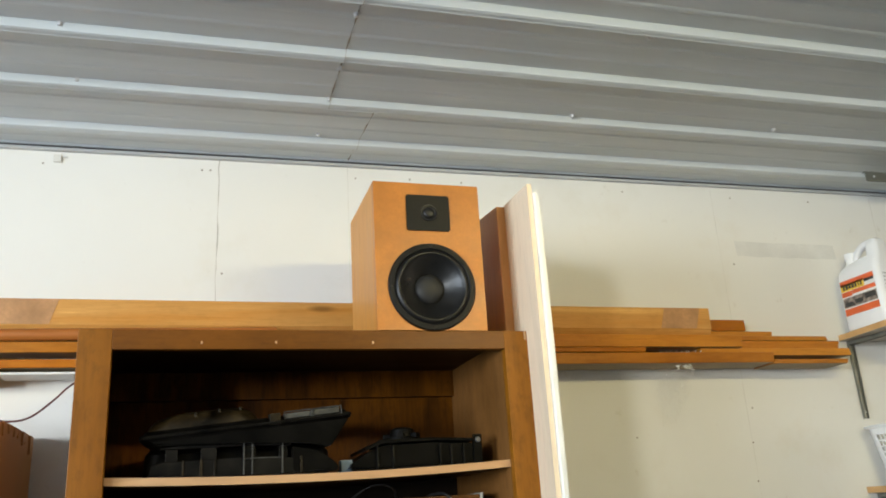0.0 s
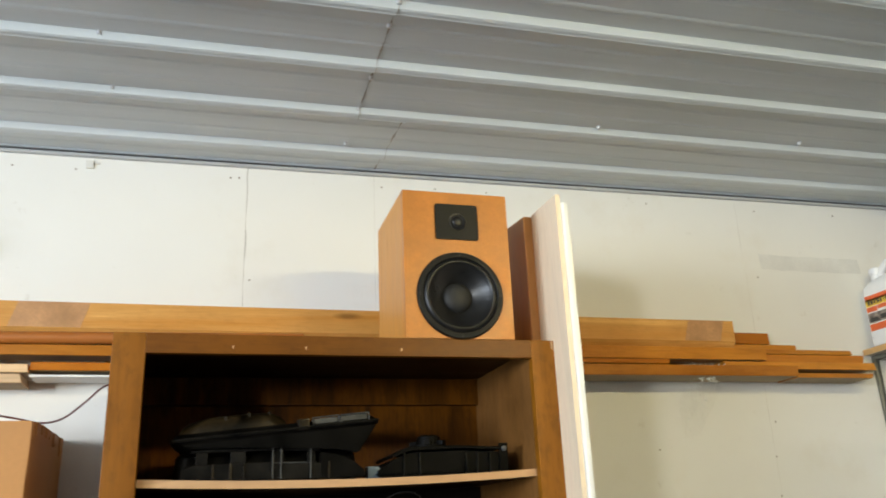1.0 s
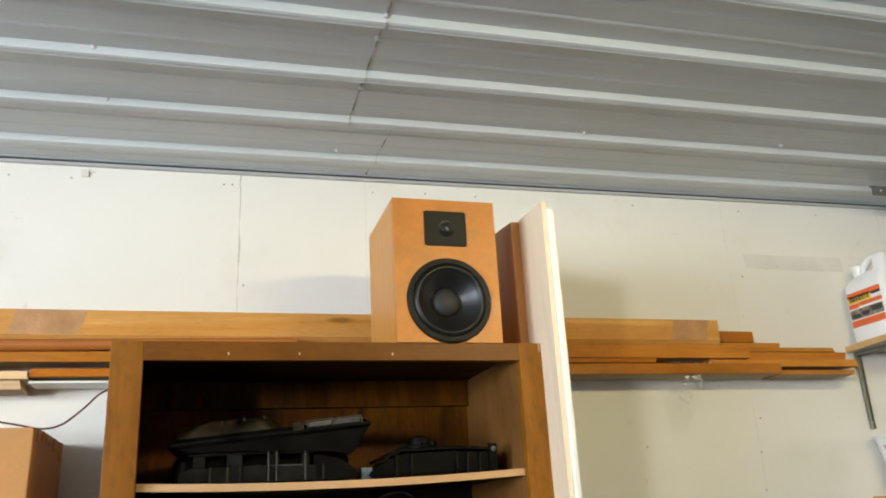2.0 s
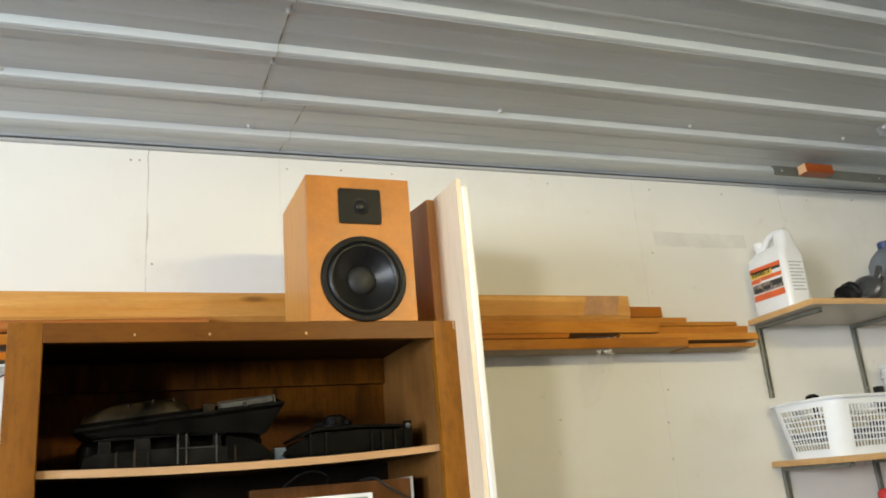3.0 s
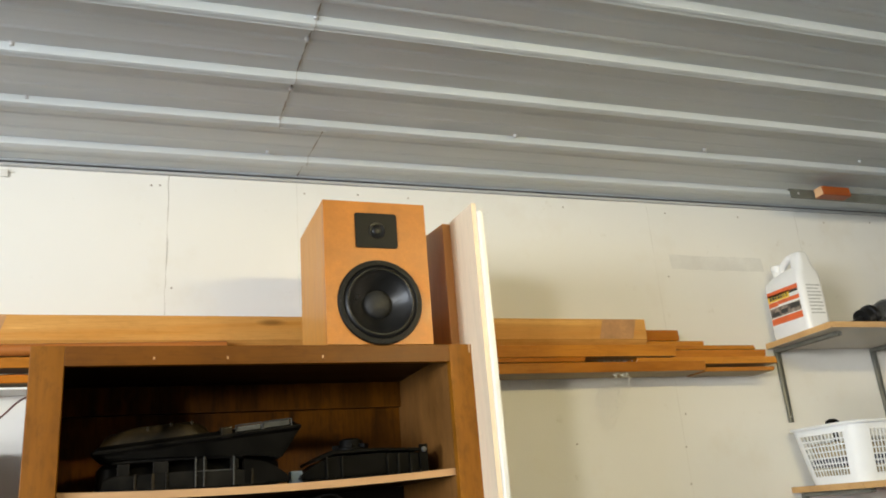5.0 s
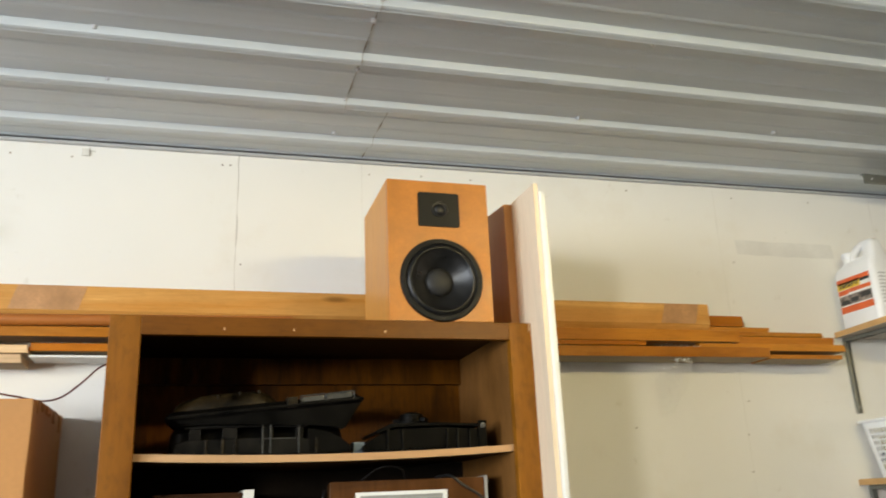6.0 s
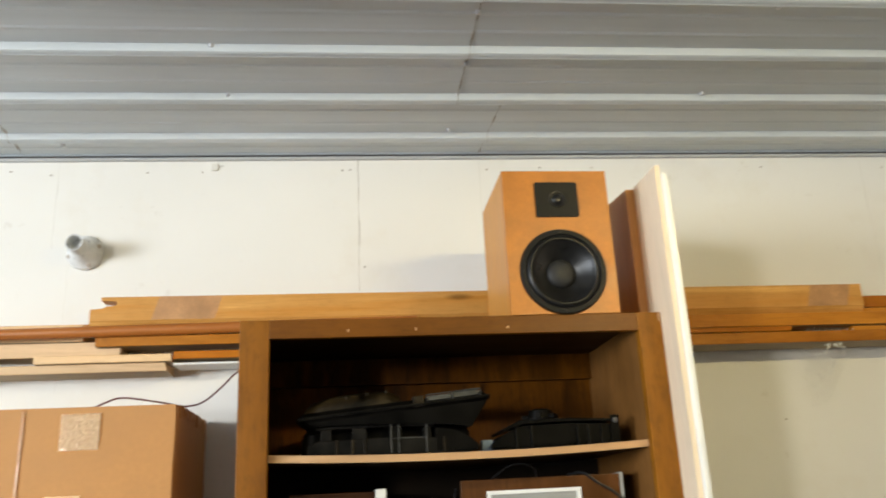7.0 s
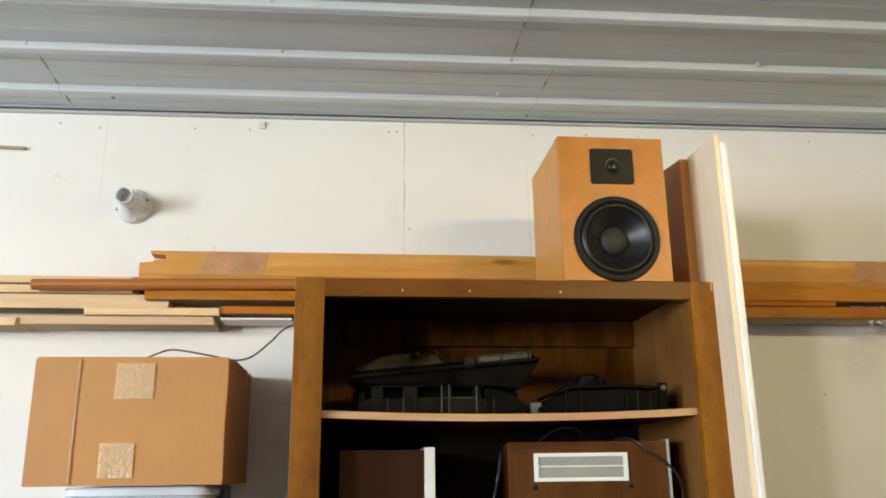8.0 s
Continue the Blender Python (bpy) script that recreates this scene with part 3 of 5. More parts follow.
def wall_bracket(name, x, z, reach, drop, wall=Y1):
    """A folded steel angle bracket: upright on the wall, arm under the shelf."""
    br = thing(name, (x, wall, z), "grey steel shelf bracket screwed to the wall", "bracket", "steel shelf brackets")
    w, t = 0.011, 0.004
    arm = [(-w, -0.004), (-w, -0.013), (-w * 0.55, -0.0145), (-w * 0.45, -0.007), (w * 0.45, -0.007), (w * 0.55, -0.0145), (w, -0.013), (w, -0.004), (w * 0.8, -0.0005), (-w * 0.8, -0.0005)]
    part("arm", prism(arm, -reach, -0.001), M["bracket"], br)
    b = bmesh.new()
    leg = [(-w, 0), (-w, -0.010), (-w * 0.55, -0.0125), (-w * 0.45, -0.005), (w * 0.45, -0.005), (w * 0.55, -0.0125), (w, -0.010), (w, 0)]
    top = [b.verts.new((x_, y_ - 0.001, -0.0015)) for x_, y_ in leg]
    low = [b.verts.new((x_ * 0.72, y_ - 0.001, -drop)) for x_, y_ in leg]
    for i in range(len(leg)):
        j = (i + 1) % len(leg)
        b.faces.new((top[i], top[j], low[j], low[i]))
    b.faces.new(top)
    b.faces.new(low[::-1])
    part("upright", b, M["bracket"], br)
    part("screw", lathe([(0.004, 0), (0.004, 0.0015), (0.002, 0.0022)], 10, pose(0, -0.007, -drop + 0.02, 90)), M["screw"], br)
    return br


for x, z in ((0.40, 1.9555), (0.95, 1.9555)):
    wall_bracket("wall_bracket", x, z + LIFT, 0.112, 0.14)
wall_bracket("wall_bracket", -1.30, 1.9225 + LIFT, 0.112, 0.14)

# ---- shelves on the wall ----
M["melamine"] = plain("beige_melamine", (0.58, 0.52, 0.43), 0.4, vary=0.08)
for z, x0 in ((2.051, 2.158), (1.566, 2.145), (1.10, 2.15)):
    sh = thing("wall_shelf", (2.7, 2.33, z), "beige shelf board with a wood-toned edge on steel brackets", "shelf", "wall shelves")
    xf, yf = x0 - 0.040, 2.158                  # left ends slanted to fit the camera's view
    under(sh, prism([(xf + 0.0016, yf + 0.0015), (3.30, yf + 0.0015), (3.30, Y1 - 0.002), (x0 + 0.0016, Y1 - 0.002)], z, z + 0.019, axis="z"), "board", M["melamine"])
    under(sh, box(xf, 3.30, yf, yf + 0.0013, z + 0.0002, z + 0.0188), "edge_band", M["shelf_board"], "wood-toned edge strip")
    under(sh, prism([(xf, yf + 0.0015), (xf + 0.0013, yf + 0.0015), (x0 + 0.0013, Y1 - 0.002), (x0, Y1 - 0.002)], z + 0.0002, z + 0.0188, axis="z"), "edge_band", M["shelf_board"], "wood-toned edge strip")
    for x in ((2.198, 2.645) if z > 2 else (2.192, 2.608)) + (3.1,):
        wall_bracket("shelf_bracket", x, z, 0.29, 0.255)


def loft(rings, bm=None, cap=True):
    """Skins closed loops of points, one above the other."""
    b = bmesh.new()
    loops = [[b.verts.new(p) for p in ring] for ring in rings]
    n = len(loops[0])
    for a, c in zip(loops, loops[1:]):
        for i in range(n):
            b.faces.new((a[i], a[(i + 1) % n], c[(i + 1) % n], c[i]))
    if cap:
        b.faces.new(loops[0][::-1])
        b.faces.new(loops[-1])
    return join(bm, b)


def flat(name, colour, rough=0.45):
    return plain(name, colour, rough, vary=0.08, scale=20)


M["orange"], M["yellow"] = flat("label_orange", (0.72, 0.13, 0.03)), flat("label_yellow", (0.80, 0.52, 0.03))
M["ink"], M["label_white"], M["label_grey"] = flat("label_ink", (0.03, 0.03, 0.03)), flat("label_white", (0.80, 0.80, 0.78)), flat("label_grey", (0.45, 0.46, 0.47))
M["blue"], M["red"], M["navy"] = flat("label_blue", (0.04, 0.09, 0.45)), flat("red_plastic", (0.50, 0.03, 0.03)), flat("navy_cloth", (0.014, 0.018, 0.045), 0.8)
M["cap_blue"] = flat("cap_blue", (0.03, 0.05, 0.16))
M["grey_plastic"] = plain("grey_plastic", (0.16, 0.18, 0.20), 0.4, vary=0.12)
M["gun_metal"] = plain("gun_metal", (0.16, 0.165, 0.17), 0.28, 0.75, vary=0.15)
M["galv"] = plain("galvanised", (0.50, 0.53, 0.56), 0.35, 0.8, vary=0.18, scale=40)
M["olive_steel"] = plain("dusty_angle_steel", (0.20, 0.21, 0.185), 0.5, 0.4, vary=0.18, scale=15)
M["tan"] = plain("tan_stuff", (0.40, 0.32, 0.18), 0.8, vary=0.2)
# base lifted to full, so the tape's glare sits in its colour
M["tape"] = plain("glossy_packing_tape", (1.0, 0.76, 0.46), 0.2, vary=0.03, spec=0.8, scale=60, grain=90, relief=0.5)
M["cable_red"] = plain("dark_red_cable", (0.14, 0.040, 0.030), 0.5)
M["cable_black"] = plain("black_cable", (0.012, 0.012, 0.012), 0.35)
M["tote"] = plain("clear_blue_plastic", (0.60, 0.67, 0.74), 0.35, vary=0.08)
M["tote_lid"] = plain("blue_plastic_lid", (0.06, 0.13, 0.30), 0.4, vary=0.1)
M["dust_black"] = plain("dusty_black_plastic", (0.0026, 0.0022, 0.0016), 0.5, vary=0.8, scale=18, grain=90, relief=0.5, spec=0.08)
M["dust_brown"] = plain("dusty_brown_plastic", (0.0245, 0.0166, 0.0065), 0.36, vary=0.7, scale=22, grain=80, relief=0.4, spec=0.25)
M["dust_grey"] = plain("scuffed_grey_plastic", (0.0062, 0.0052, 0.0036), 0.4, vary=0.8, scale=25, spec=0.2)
# lighter copy of the plastic, painting bright glints on ribs, panels and rims
M["glint_grey"] = plain("glint_grey_plastic", (0.0684, 0.0662, 0.0576), 0.35, vary=0.4, scale=25)
M["grille"] = plain("grille_grey", (0.36, 0.36, 0.33), 0.5, vary=0.1)

M["photo"] = plain("label_photo", (0.30, 0.25, 0.21), 0.45, vary=0.6, scale=70)

# the white gallon jug
JX0, JX1, JY0, JY1, JZ = 2.162, 2.262, 2.285, 2.462, 2.070
jug = thing("plastic_jug", (2.21, 2.37, JZ), "white plastic jug with orange and yellow label on a shelf", "jug")
rings = []
for z, i, y0, y1, r in ((0.000, 0.008, 0.006, 0.006, 0.018), (0.006, 0.001, 0.001, 0.001, 0.02), (0.02, 0.0, 0, 0, 0.02), (0.178, 0.0, 0, 0, 0.02), (0.200, 0.002, 0.0, 0.004, 0.022),
                        (0.218, 0.010, 0.002, 0.030, 0.022), (0.230, 0.018, 0.005, 0.120, 0.02), (0.262, 0.024, 0.008, 0.118, 0.016), (0.277, 0.029, 0.013, 0.124, 0.012), (0.283, 0.036, 0.022, 0.130, 0.008)):
    rings.append([(x, y, JZ + z) for x, y in rounded(JX0 + i, JX1 - i, JY0 + y0, JY1 - y1, r)])
under(jug, loft(rings), "body", M["jug"], "", True)
cx = (JX0 + JX1) / 2
path = [(cx, 2.312, JZ + 0.266), (cx, 2.345, JZ + 0.275), (cx, 2.378, JZ + 0.268), (cx, 2.405, JZ + 0.242), (cx, 2.405, JZ + 0.205)]
under(jug, tube(path, 0.0125, 14), "handle", M["jug"], "", True)
under(jug, lathe([(0.022, 0.195), (0.020, 0.240), (0.019, 0.245)], 28, pose(cx, 2.425, JZ)), "neck", M["jug"], "", True)
cap = lathe([(0.0225, 0.243), (0.023, 0.245), (0.023, 0.262), (0.020, 0.265)], 28, pose(cx, 2.425, JZ))
under(jug, cap, "cap", M["jug"], "white screw cap", True)
LX = JX0 - 0.0008


def label_bit(parent, y0, y1, z0, z1, mat, lift=0.0, name="label"):
    return under(parent, box(LX - 0.0006 - lift, LX + 0.001, y0, y1, z0, z1), name, mat)


lab = label_bit(jug, 2.302, 2.446, JZ + 0.05, JZ + 0.168, M["label_white"])
lab["label"] = "orange, yellow and white paper label"
for y0, y1, z0, z1, mat in ((2.302, 2.446, 0.150, 0.168, "orange"), (2.345, 2.446, 0.132, 0.156, "yellow"), (2.304, 2.343, 0.144, 0.153, "ink"),
                            (2.302, 2.400, 0.118, 0.131, "orange"), (2.402, 2.446, 0.114, 0.130, "orange"), (2.302, 2.446, 0.052, 0.074, "orange"),
                            (2.303, 2.445, 0.078, 0.110, "photo"), (2.306, 2.35, 0.090, 0.107, "ink"), (2.362, 2.395, 0.084, 0.098, "ink"), (2.405, 2.44, 0.081, 0.094, "ink")):
    bb = box(LX - (0.0019 if mat == "ink" else 0.0015), LX, y0, y1, JZ + z0, JZ + z1)
    on(lab, "print", bb, M[mat])
for k, (a, c) in enumerate(((2.436, 2.428), (2.424, 2.414), (2.410, 2.402), (2.398, 2.388), (2.384, 2.376), (2.370, 2.366), (2.360, 2.354))):
    on(lab, "print", box(LX - 0.0022, LX, c, a, JZ + 0.137, JZ + 0.151), M["ink"])
for k in range(9):
    z = JZ + 0.155 - k * 0.012
    bb = box(JX0 + 0.02, JX1 - 0.022 - 0.01 * (k % 3 == 1), JY0 - 0.0008, JY0 + 0.001, z, z + 0.0045)
    under(jug, bb, "fine_print", M["label_grey"])

# gas torch and bottle on the upper shelf
torch = thing("blow_torch", (2.36, 2.26, 2.070), "dark grey metal torch head with black hose fittings on a shelf", "torch")
b = lathe([(0.012, -0.075), (0.026, -0.070), (0.034, -0.045), (0.045, -0.02), (0.047, 0.01), (0.040, 0.035), (0.022, 0.055), (0.012, 0.075), (0.011, 0.095)], 36, pose(2.40, 2.24, 2.118, 0, 62, 0))
under(torch, b, "head", M["gun_metal"], "dark polished metal bell", True)
b = lathe([(0.024, -0.03), (0.033, -0.028), (0.033, 0.0), (0.029, 0.002), (0.036, 0.006), (0.036, 0.022), (0.028, 0.026)], 24, pose(2.315, 2.24, 2.106, 0, 70, 0))
under(torch, b, "collar", M["black"], "black ridged collar", True)
under(torch, tube([(2.29, 2.24, 2.10), (2.265, 2.235, 2.09), (2.245, 2.24, 2.082), (2.225, 2.26, 2.081)], 0.011, 12), "hose", M["rubber"], "", True)
under(torch, tube([(2.45, 2.24, 2.145), (2.465, 2.235, 2.175), (2.477, 2.235, 2.200)], 0.012, 12), "neck", M["gun_metal"], "", True)

torch.location.x += 0.055

bot = thing("plastic_bottle", (2.66, 2.30, 2.070), "grey plastic bottle with blue and red label on a shelf", "bottle")
rings = []
for z, i, r in ((0.0, 0.006, 0.02), (0.008, 0, 0.022), (0.16, 0, 0.022), (0.19, 0.012, 0.024), (0.21, 0.03, 0.02), (0.222, 0.044, 0.012)):
    rings.append([(x, y, 2.070 + z) for x, y in rounded(2.572 + i, 2.727 - i, 2.25 + i * 0.6, 2.345 - i * 0.6, r)])
under(bot, loft(rings), "body", M["grey_plastic"], "", True)
under(bot, lathe([(0.022, 0.215), (0.024, 0.218), (0.024, 0.242), (0.02, 0.246)], 24, pose(2.635, 2.298, 2.070)), "cap", M["cap_blue"], "dark blue cap", True)
lab = under(bot, box(2.592, 2.712, 2.2485, 2.251, 2.085, 2.185, 0.0006), "label", M["label_white"], "white, blue and red label")
on(lab, "print", box(2.594, 2.710, 2.2475, 2.25, 2.140, 2.183), M["blue"])
on(lab, "print", box(2.594, 2.710, 2.2475, 2.25, 2.087, 2.112), M["red"])
for x in (2.606, 2.634, 2.662):
    on(lab, "print", box(x, x + 0.016, 2.2465, 2.249, 2.148, 2.176), M["label_white"])
bot.location.x += 0.03

# the plastic basket
BZ, BH = 1.585, 0.178
basket = thing("laundry_basket", (2.37, 2.32, BZ), "white plastic basket with slotted sides, full of odds and ends", "basket")
BT, BB = (2.142, 2.60, 2.176, 2.468), (2.163, 2.58, 2.205, 2.440)     # top and bottom outlines


def basket_ring(u, grow=0.0, r=0.05):
    x0, x1, y0, y1 = [a + (c - a) * u for a, c in zip(BB, BT)]
    return [(x, y, BZ + BH * u) for x, y in rounded(x0 - grow, x1 + grow, y0 - grow, y1 + grow, r, 6)]


def band(u0, u1, t=0.002):
    b = bmesh.new()
    loops = [[b.verts.new(p) for p in basket_ring(u, g)] for u, g in ((u0, 0), (u1, 0), (u1, -t), (u0, -t))]
    n = len(loops[0])
    for k in range(4):
        a, c = loops[k], loops[(k + 1) % 4]
        for i in range(n):
            b.faces.new((a[i], a[(i + 1) % n], c[(i + 1) % n], c[i]))
    return b


b = band(0.0, 0.13)
join(b, band(0.86, 1.0))
under(basket, b, "band", M["basket"], "", True)
rim = [[(x, y, z + dz) for x, y, z in basket_ring(1.0, g, 0.055)] for g, dz in ((0.0, -0.006), (0.009, -0.005), (0.011, 0.0), (0.008, 0.004), (-0.002, 0.004), (-0.002, -0.006))]
under(basket, loft(rim + [rim[0]], cap=False), "rim", M["basket"], "rolled rim", True)
base = [[(x, y, BZ + dz) for x, y, z in basket_ring(0.0)] for dz in (0.0, 0.003)]
under(basket, loft(base), "base", M["basket"])


def side_point(side, s, u, t=0.0):
    """A place on one side: s along it, u up it, t outwards."""
    x0, x1, y0, y1 = [a + (c - a) * u for a, c in zip(BB, BT)]
    z = BZ + BH * u
    r = 0.05
    if side == "left":
        return (x0 - t, y0 + r + (y1 - y0 - 2 * r) * s, z)
    if side == "right":
        return (x1 + t, y0 + r + (y1 - y0 - 2 * r) * s, z)
    if side == "front":
        return (x0 + r + (x1 - x0 - 2 * r) * s, y0 - t, z)
    return (x0 + r + (x1 - x0 - 2 * r) * s, y1 + t, z)


for side, cols in (("front", 24), ("left", 12), ("right", 12), ("back", 24)):
    b = bmesh.new()
    ds = 0.0019 / (0.32 if side in ("front", "back") else 0.16)
    ss = [s for k in range(cols + 1) for s in (k / cols - ds, k / cols + ds)]
    us = [0.12, 0.14] + [u for k in range(1, 7) for u in (0.14 + 0.72 * k / 7 - 0.0021 / BH, 0.14 + 0.72 * k / 7 + 0.0021 / BH)] + [0.86, 0.88]
    g = [[b.verts.new(side_point(side, s, u)) for u in us] for s in ss]
    for i in range(len(ss) - 1):
        for j in range(len(us) - 1):
            if i % 2 == 0 or j % 2 == 0:
                b.faces.new((g[i][j], g[i + 1][j], g[i + 1][j + 1], g[i][j + 1]))
    bmesh.ops.recalc_face_normals(b, faces=b.faces[:])
    bmesh.ops.solidify(b, geom=b.faces[:], thickness=0.002)
    under(basket, b, "slotted_side", M["basket"])
b = None
for k, c in enumerate(((0, 0), (1, 0), (0, 1), (1, 1))):           # solid corners
    lo, hi = basket_ring(0.12), basket_ring(0.88)
    start = {(1, 1): 0, (0, 1): 7, (0, 0): 14, (1, 0): 21}[c]
    b2 = bmesh.new()
    pts = [b2.verts.new(p) for p in lo[start:start + 7]] + [b2.verts.new(p) for p in hi[start:start + 7]]
    for i in range(6):
        b2.faces.new((pts[i], pts[i + 1], pts[8 + i], pts[7 + i]))
    bmesh.ops.recalc_face_normals(b2, faces=b2.faces[:])
    bmesh.ops.solidify(b2, geom=b2.faces[:], thickness=0.0018)
    under(basket, b2, "corner", M["basket"], "", True)

# what lies in the basket
TAN, NAVY, BLK = ("tan", "tan_carton", "tan folded carton lying in the basket"), ("navy", "folded_cloth", "navy folded cloth stuffed in the basket"), ("black", "black_case", "black plastic case lying in the basket")
for x0, x1, y0, y1, z0, z1, kind in ((2.186, 2.30, 2.225, 2.43, 0.004, 0.050, TAN), (2.180, 2.30, 2.222, 2.425, 0.052, 0.078, NAVY), (2.184, 2.28, 2.30, 2.42, 0.080, 0.128, TAN), (2.182, 2.30, 2.21, 2.294, 0.080, 0.112, TAN),
                                     (2.31, 2.44, 2.218, 2.40, 0.004, 0.040, TAN), (2.31, 2.42, 2.212, 2.40, 0.042, 0.066, BLK), (2.312, 2.45, 2.208, 2.30, 0.068, 0.100, NAVY), (2.31, 2.41, 2.204, 2.30, 0.102, 0.122, TAN),
                                     (2.455, 2.56, 2.218, 2.33, 0.004, 0.060, BLK), (2.46, 2.565, 2.212, 2.33, 0.062, 0.090, TAN), (2.47, 2.56, 2.206, 2.33, 0.092, 0.125, NAVY), (2.46, 2.56, 2.35, 2.42, 0.004, 0.135, TAN)):
    mat, nm, lab_ = kind
    bb = box(x0, x1, y0, y1, BZ + z0, BZ + z1, 0.007, seg=3)
    tagged(part(nm, bb, M[mat], smooth=True), lab_, nm.split("_")[1], "basket contents")
knob = lathe([(0.010, -0.054), (0.010, -0.02), (0.02, -0.018), (0.024, 0), (0.02, 0.014), (0.008, 0.02)], 20, pose(2.215, 2.335, BZ + 0.182))
tagged(part("dark_knob", knob, M["dust_black"], smooth=True), "dark round knob poking out of the basket", "knob", "basket contents")
b = box(2.548, 2.575, 2.36, 2.385, BZ + 0.10, BZ + 0.222, 0.004)
b = box(2.535, 2.60, 2.355, 2.39, BZ + 0.165, BZ + 0.195, 0.005, b)
tagged(part("black_clamp", b, M["black"]), "black plastic clamp handle standing up in the basket", "clamp", "basket contents")

# white tub behind the basket, red cans on the shelf below
tub = thing("plastic_tub", (2.72, 2.35, 1.585), "white plastic tub with a black wire handle on a shelf", "tub")
b = lathe([(0.088, 0), (0.092, 0.01), (0.099, 0.25), (0.104, 0.252), (0.104, 0.262), (0.100, 0.264), (0.100, 0.285), (0.105, 0.287), (0.105, 0.300), (0.096, 0.304), (0.09, 0.298)], 48, pose(2.72, 2.35, 1.585))
under(tub, b, "body", M["jug"], "", True)
hp = [(2.72 + 0.112 * math.cos(a), 2.35 - 0.03 - 0.09 * math.sin(a), 1.585 + 0.262 - 0.07 * math.sin(a)) for a in [math.pi * i / 10 for i in range(11)]]
under(tub, tube(hp, 0.0025, 8), "handle", M["cable_black"], "thin black wire handle", True)
for x in (2.43, 2.62):
    can = thing("red_can", (x, 2.31, 1.119), "red plastic can with a round cap on a shelf", "can", "red cans")
    under(can, lathe([(0.05, 0), (0.055, 0.01), (0.055, 0.24), (0.04, 0.28), (0.022, 0.30)], 32, pose(x, 2.31, 1.119)), "body", M["red"], "", True)
    under(can, lathe([(0.028, 0.30), (0.034, 0.304), (0.034, 0.34), (0.027, 0.352)], 28, pose(x, 2.31, 1.119)), "cap", M["red"], "", True)

# ---- rail, block and hanger under the ceiling ----
rail = thing("angle_rail", (2.9, 2.30, RIB), "dusty slotted steel angle fixed under the ceiling", "rail")
under(rail, box(2.222, 5.2, 2.300, 2.3035, 2.545, 2.580, 0.0008), "flange", M["olive_steel"])
under(rail, box(2.222, 5.2, 2.3035, 2.312, 2.577, 2.580), "flange", M["olive_steel"])
under(rail, box(2.222, 5.2, 2.294, 2.2998, 2.5445, 2.5475, 0.0008), "lip", M["olive_steel"])
for i in range(5):
    x = 2.256 + 0.47 * i
    under(rail, lathe([(0.004, 0), (0.004, 0.0012), (0.002, 0.002)], 12, pose(x, 2.300, 2.563, 90)), "screw", M["screw"])
blk = prism([(2.252, 2.546), (2.2930, 2.544), (2.2930, 2.5785), (2.256, 2.580)], 2.322, 2.450, axis="x")
bmesh.ops.bevel(blk, geom=blk.edges[:], offset=0.0015, segments=1, affect="EDGES")
M["redwood"] = wood("reddish_block", (0.30, 0.070, 0.022), (0.44, 0.135, 0.045), "x", 0.5, random_tone=0.02)
M["endgrain"] = wood("pale_end_grain", (0.66, 0.40, 0.22), (0.78, 0.52, 0.32), "y", 0.6, random_tone=0.02)
block = part("wooden_block", blk, [M["redwood"], M["endgrain"]])
for p in block.data.polygons:
    p.material_index = 1 if p.normal.x < -0.8 else 0
tagged(block, "reddish wooden block with pale sawn end under the ceiling", "block")
block.location.z += rise(2.36)
rail.location.z += rise(2.4)
hang = thing("steel_hanger", (2.40, 1.96, RIB), "galvanised steel hanger bolted to the ceiling", "hanger")
under(hang, box(2.335, 2.70, 1.925, 1.965, 2.576, 2.580, 0.0006), "plate", M["galv"])
under(hang, box(2.335, 2.70, 1.962, 1.965, 2.552, 2.576, 0.0006), "plate", M["galv"])
under(hang, box(2.385, 2.41, 1.966, 1.97, 2.25, 2.578, 0.0006), "strap", M["galv"])
for x in (2.35, 2.45, 2.55):
    under(hang, lathe([(0.009, 0), (0.009, -0.005), (0.005, -0.006)], 6, pose(x, 1.945, 2.576)), "bolt", M["screw"])

hang.location.z += rise(2.4)

# ---- screws of the ceiling ----
scr = lathe([(0.0075, 0.001), (0.0075, -0.001), (0.0052, -0.0014), (0.0052, -0.0062), (0.003, -0.0074)], 10)
screw_mesh = mesh_of("ceiling_screw", scr, M["screw"])
r = random.Random(4)
JOISTS = (-1.40, -0.786, -0.176, 0.406, 1.068, 1.706, 2.322)
spots = [(x, 2.128 - 0.021 * max(0.0, x - 0.4)) for x in JOISTS]
spots += [(0.406, y) for y in (1.906, 1.974, 1.757, 1.673, 2.331, 1.447, 1.53)]
spots += [(1.080, 1.721), (1.711, 2.160), (1.690, 1.701), (1.694, 1.481), (-0.667, 2.424), (-0.18, 1.90), (-0.79, 1.905), (1.07, 1.27), (1.70, 1.25)]
for x, y in spots:
    ob = new("ceiling_screw", screw_mesh)
    ob.location = (x + r.uniform(-0.003, 0.003), y - 0.006, PAN - 0.0016 + rise(x))
    tagged(ob, "small metal roofing screw in the ceiling sheet", "screw", "ceiling screws")

# ---- marks on the wall ----


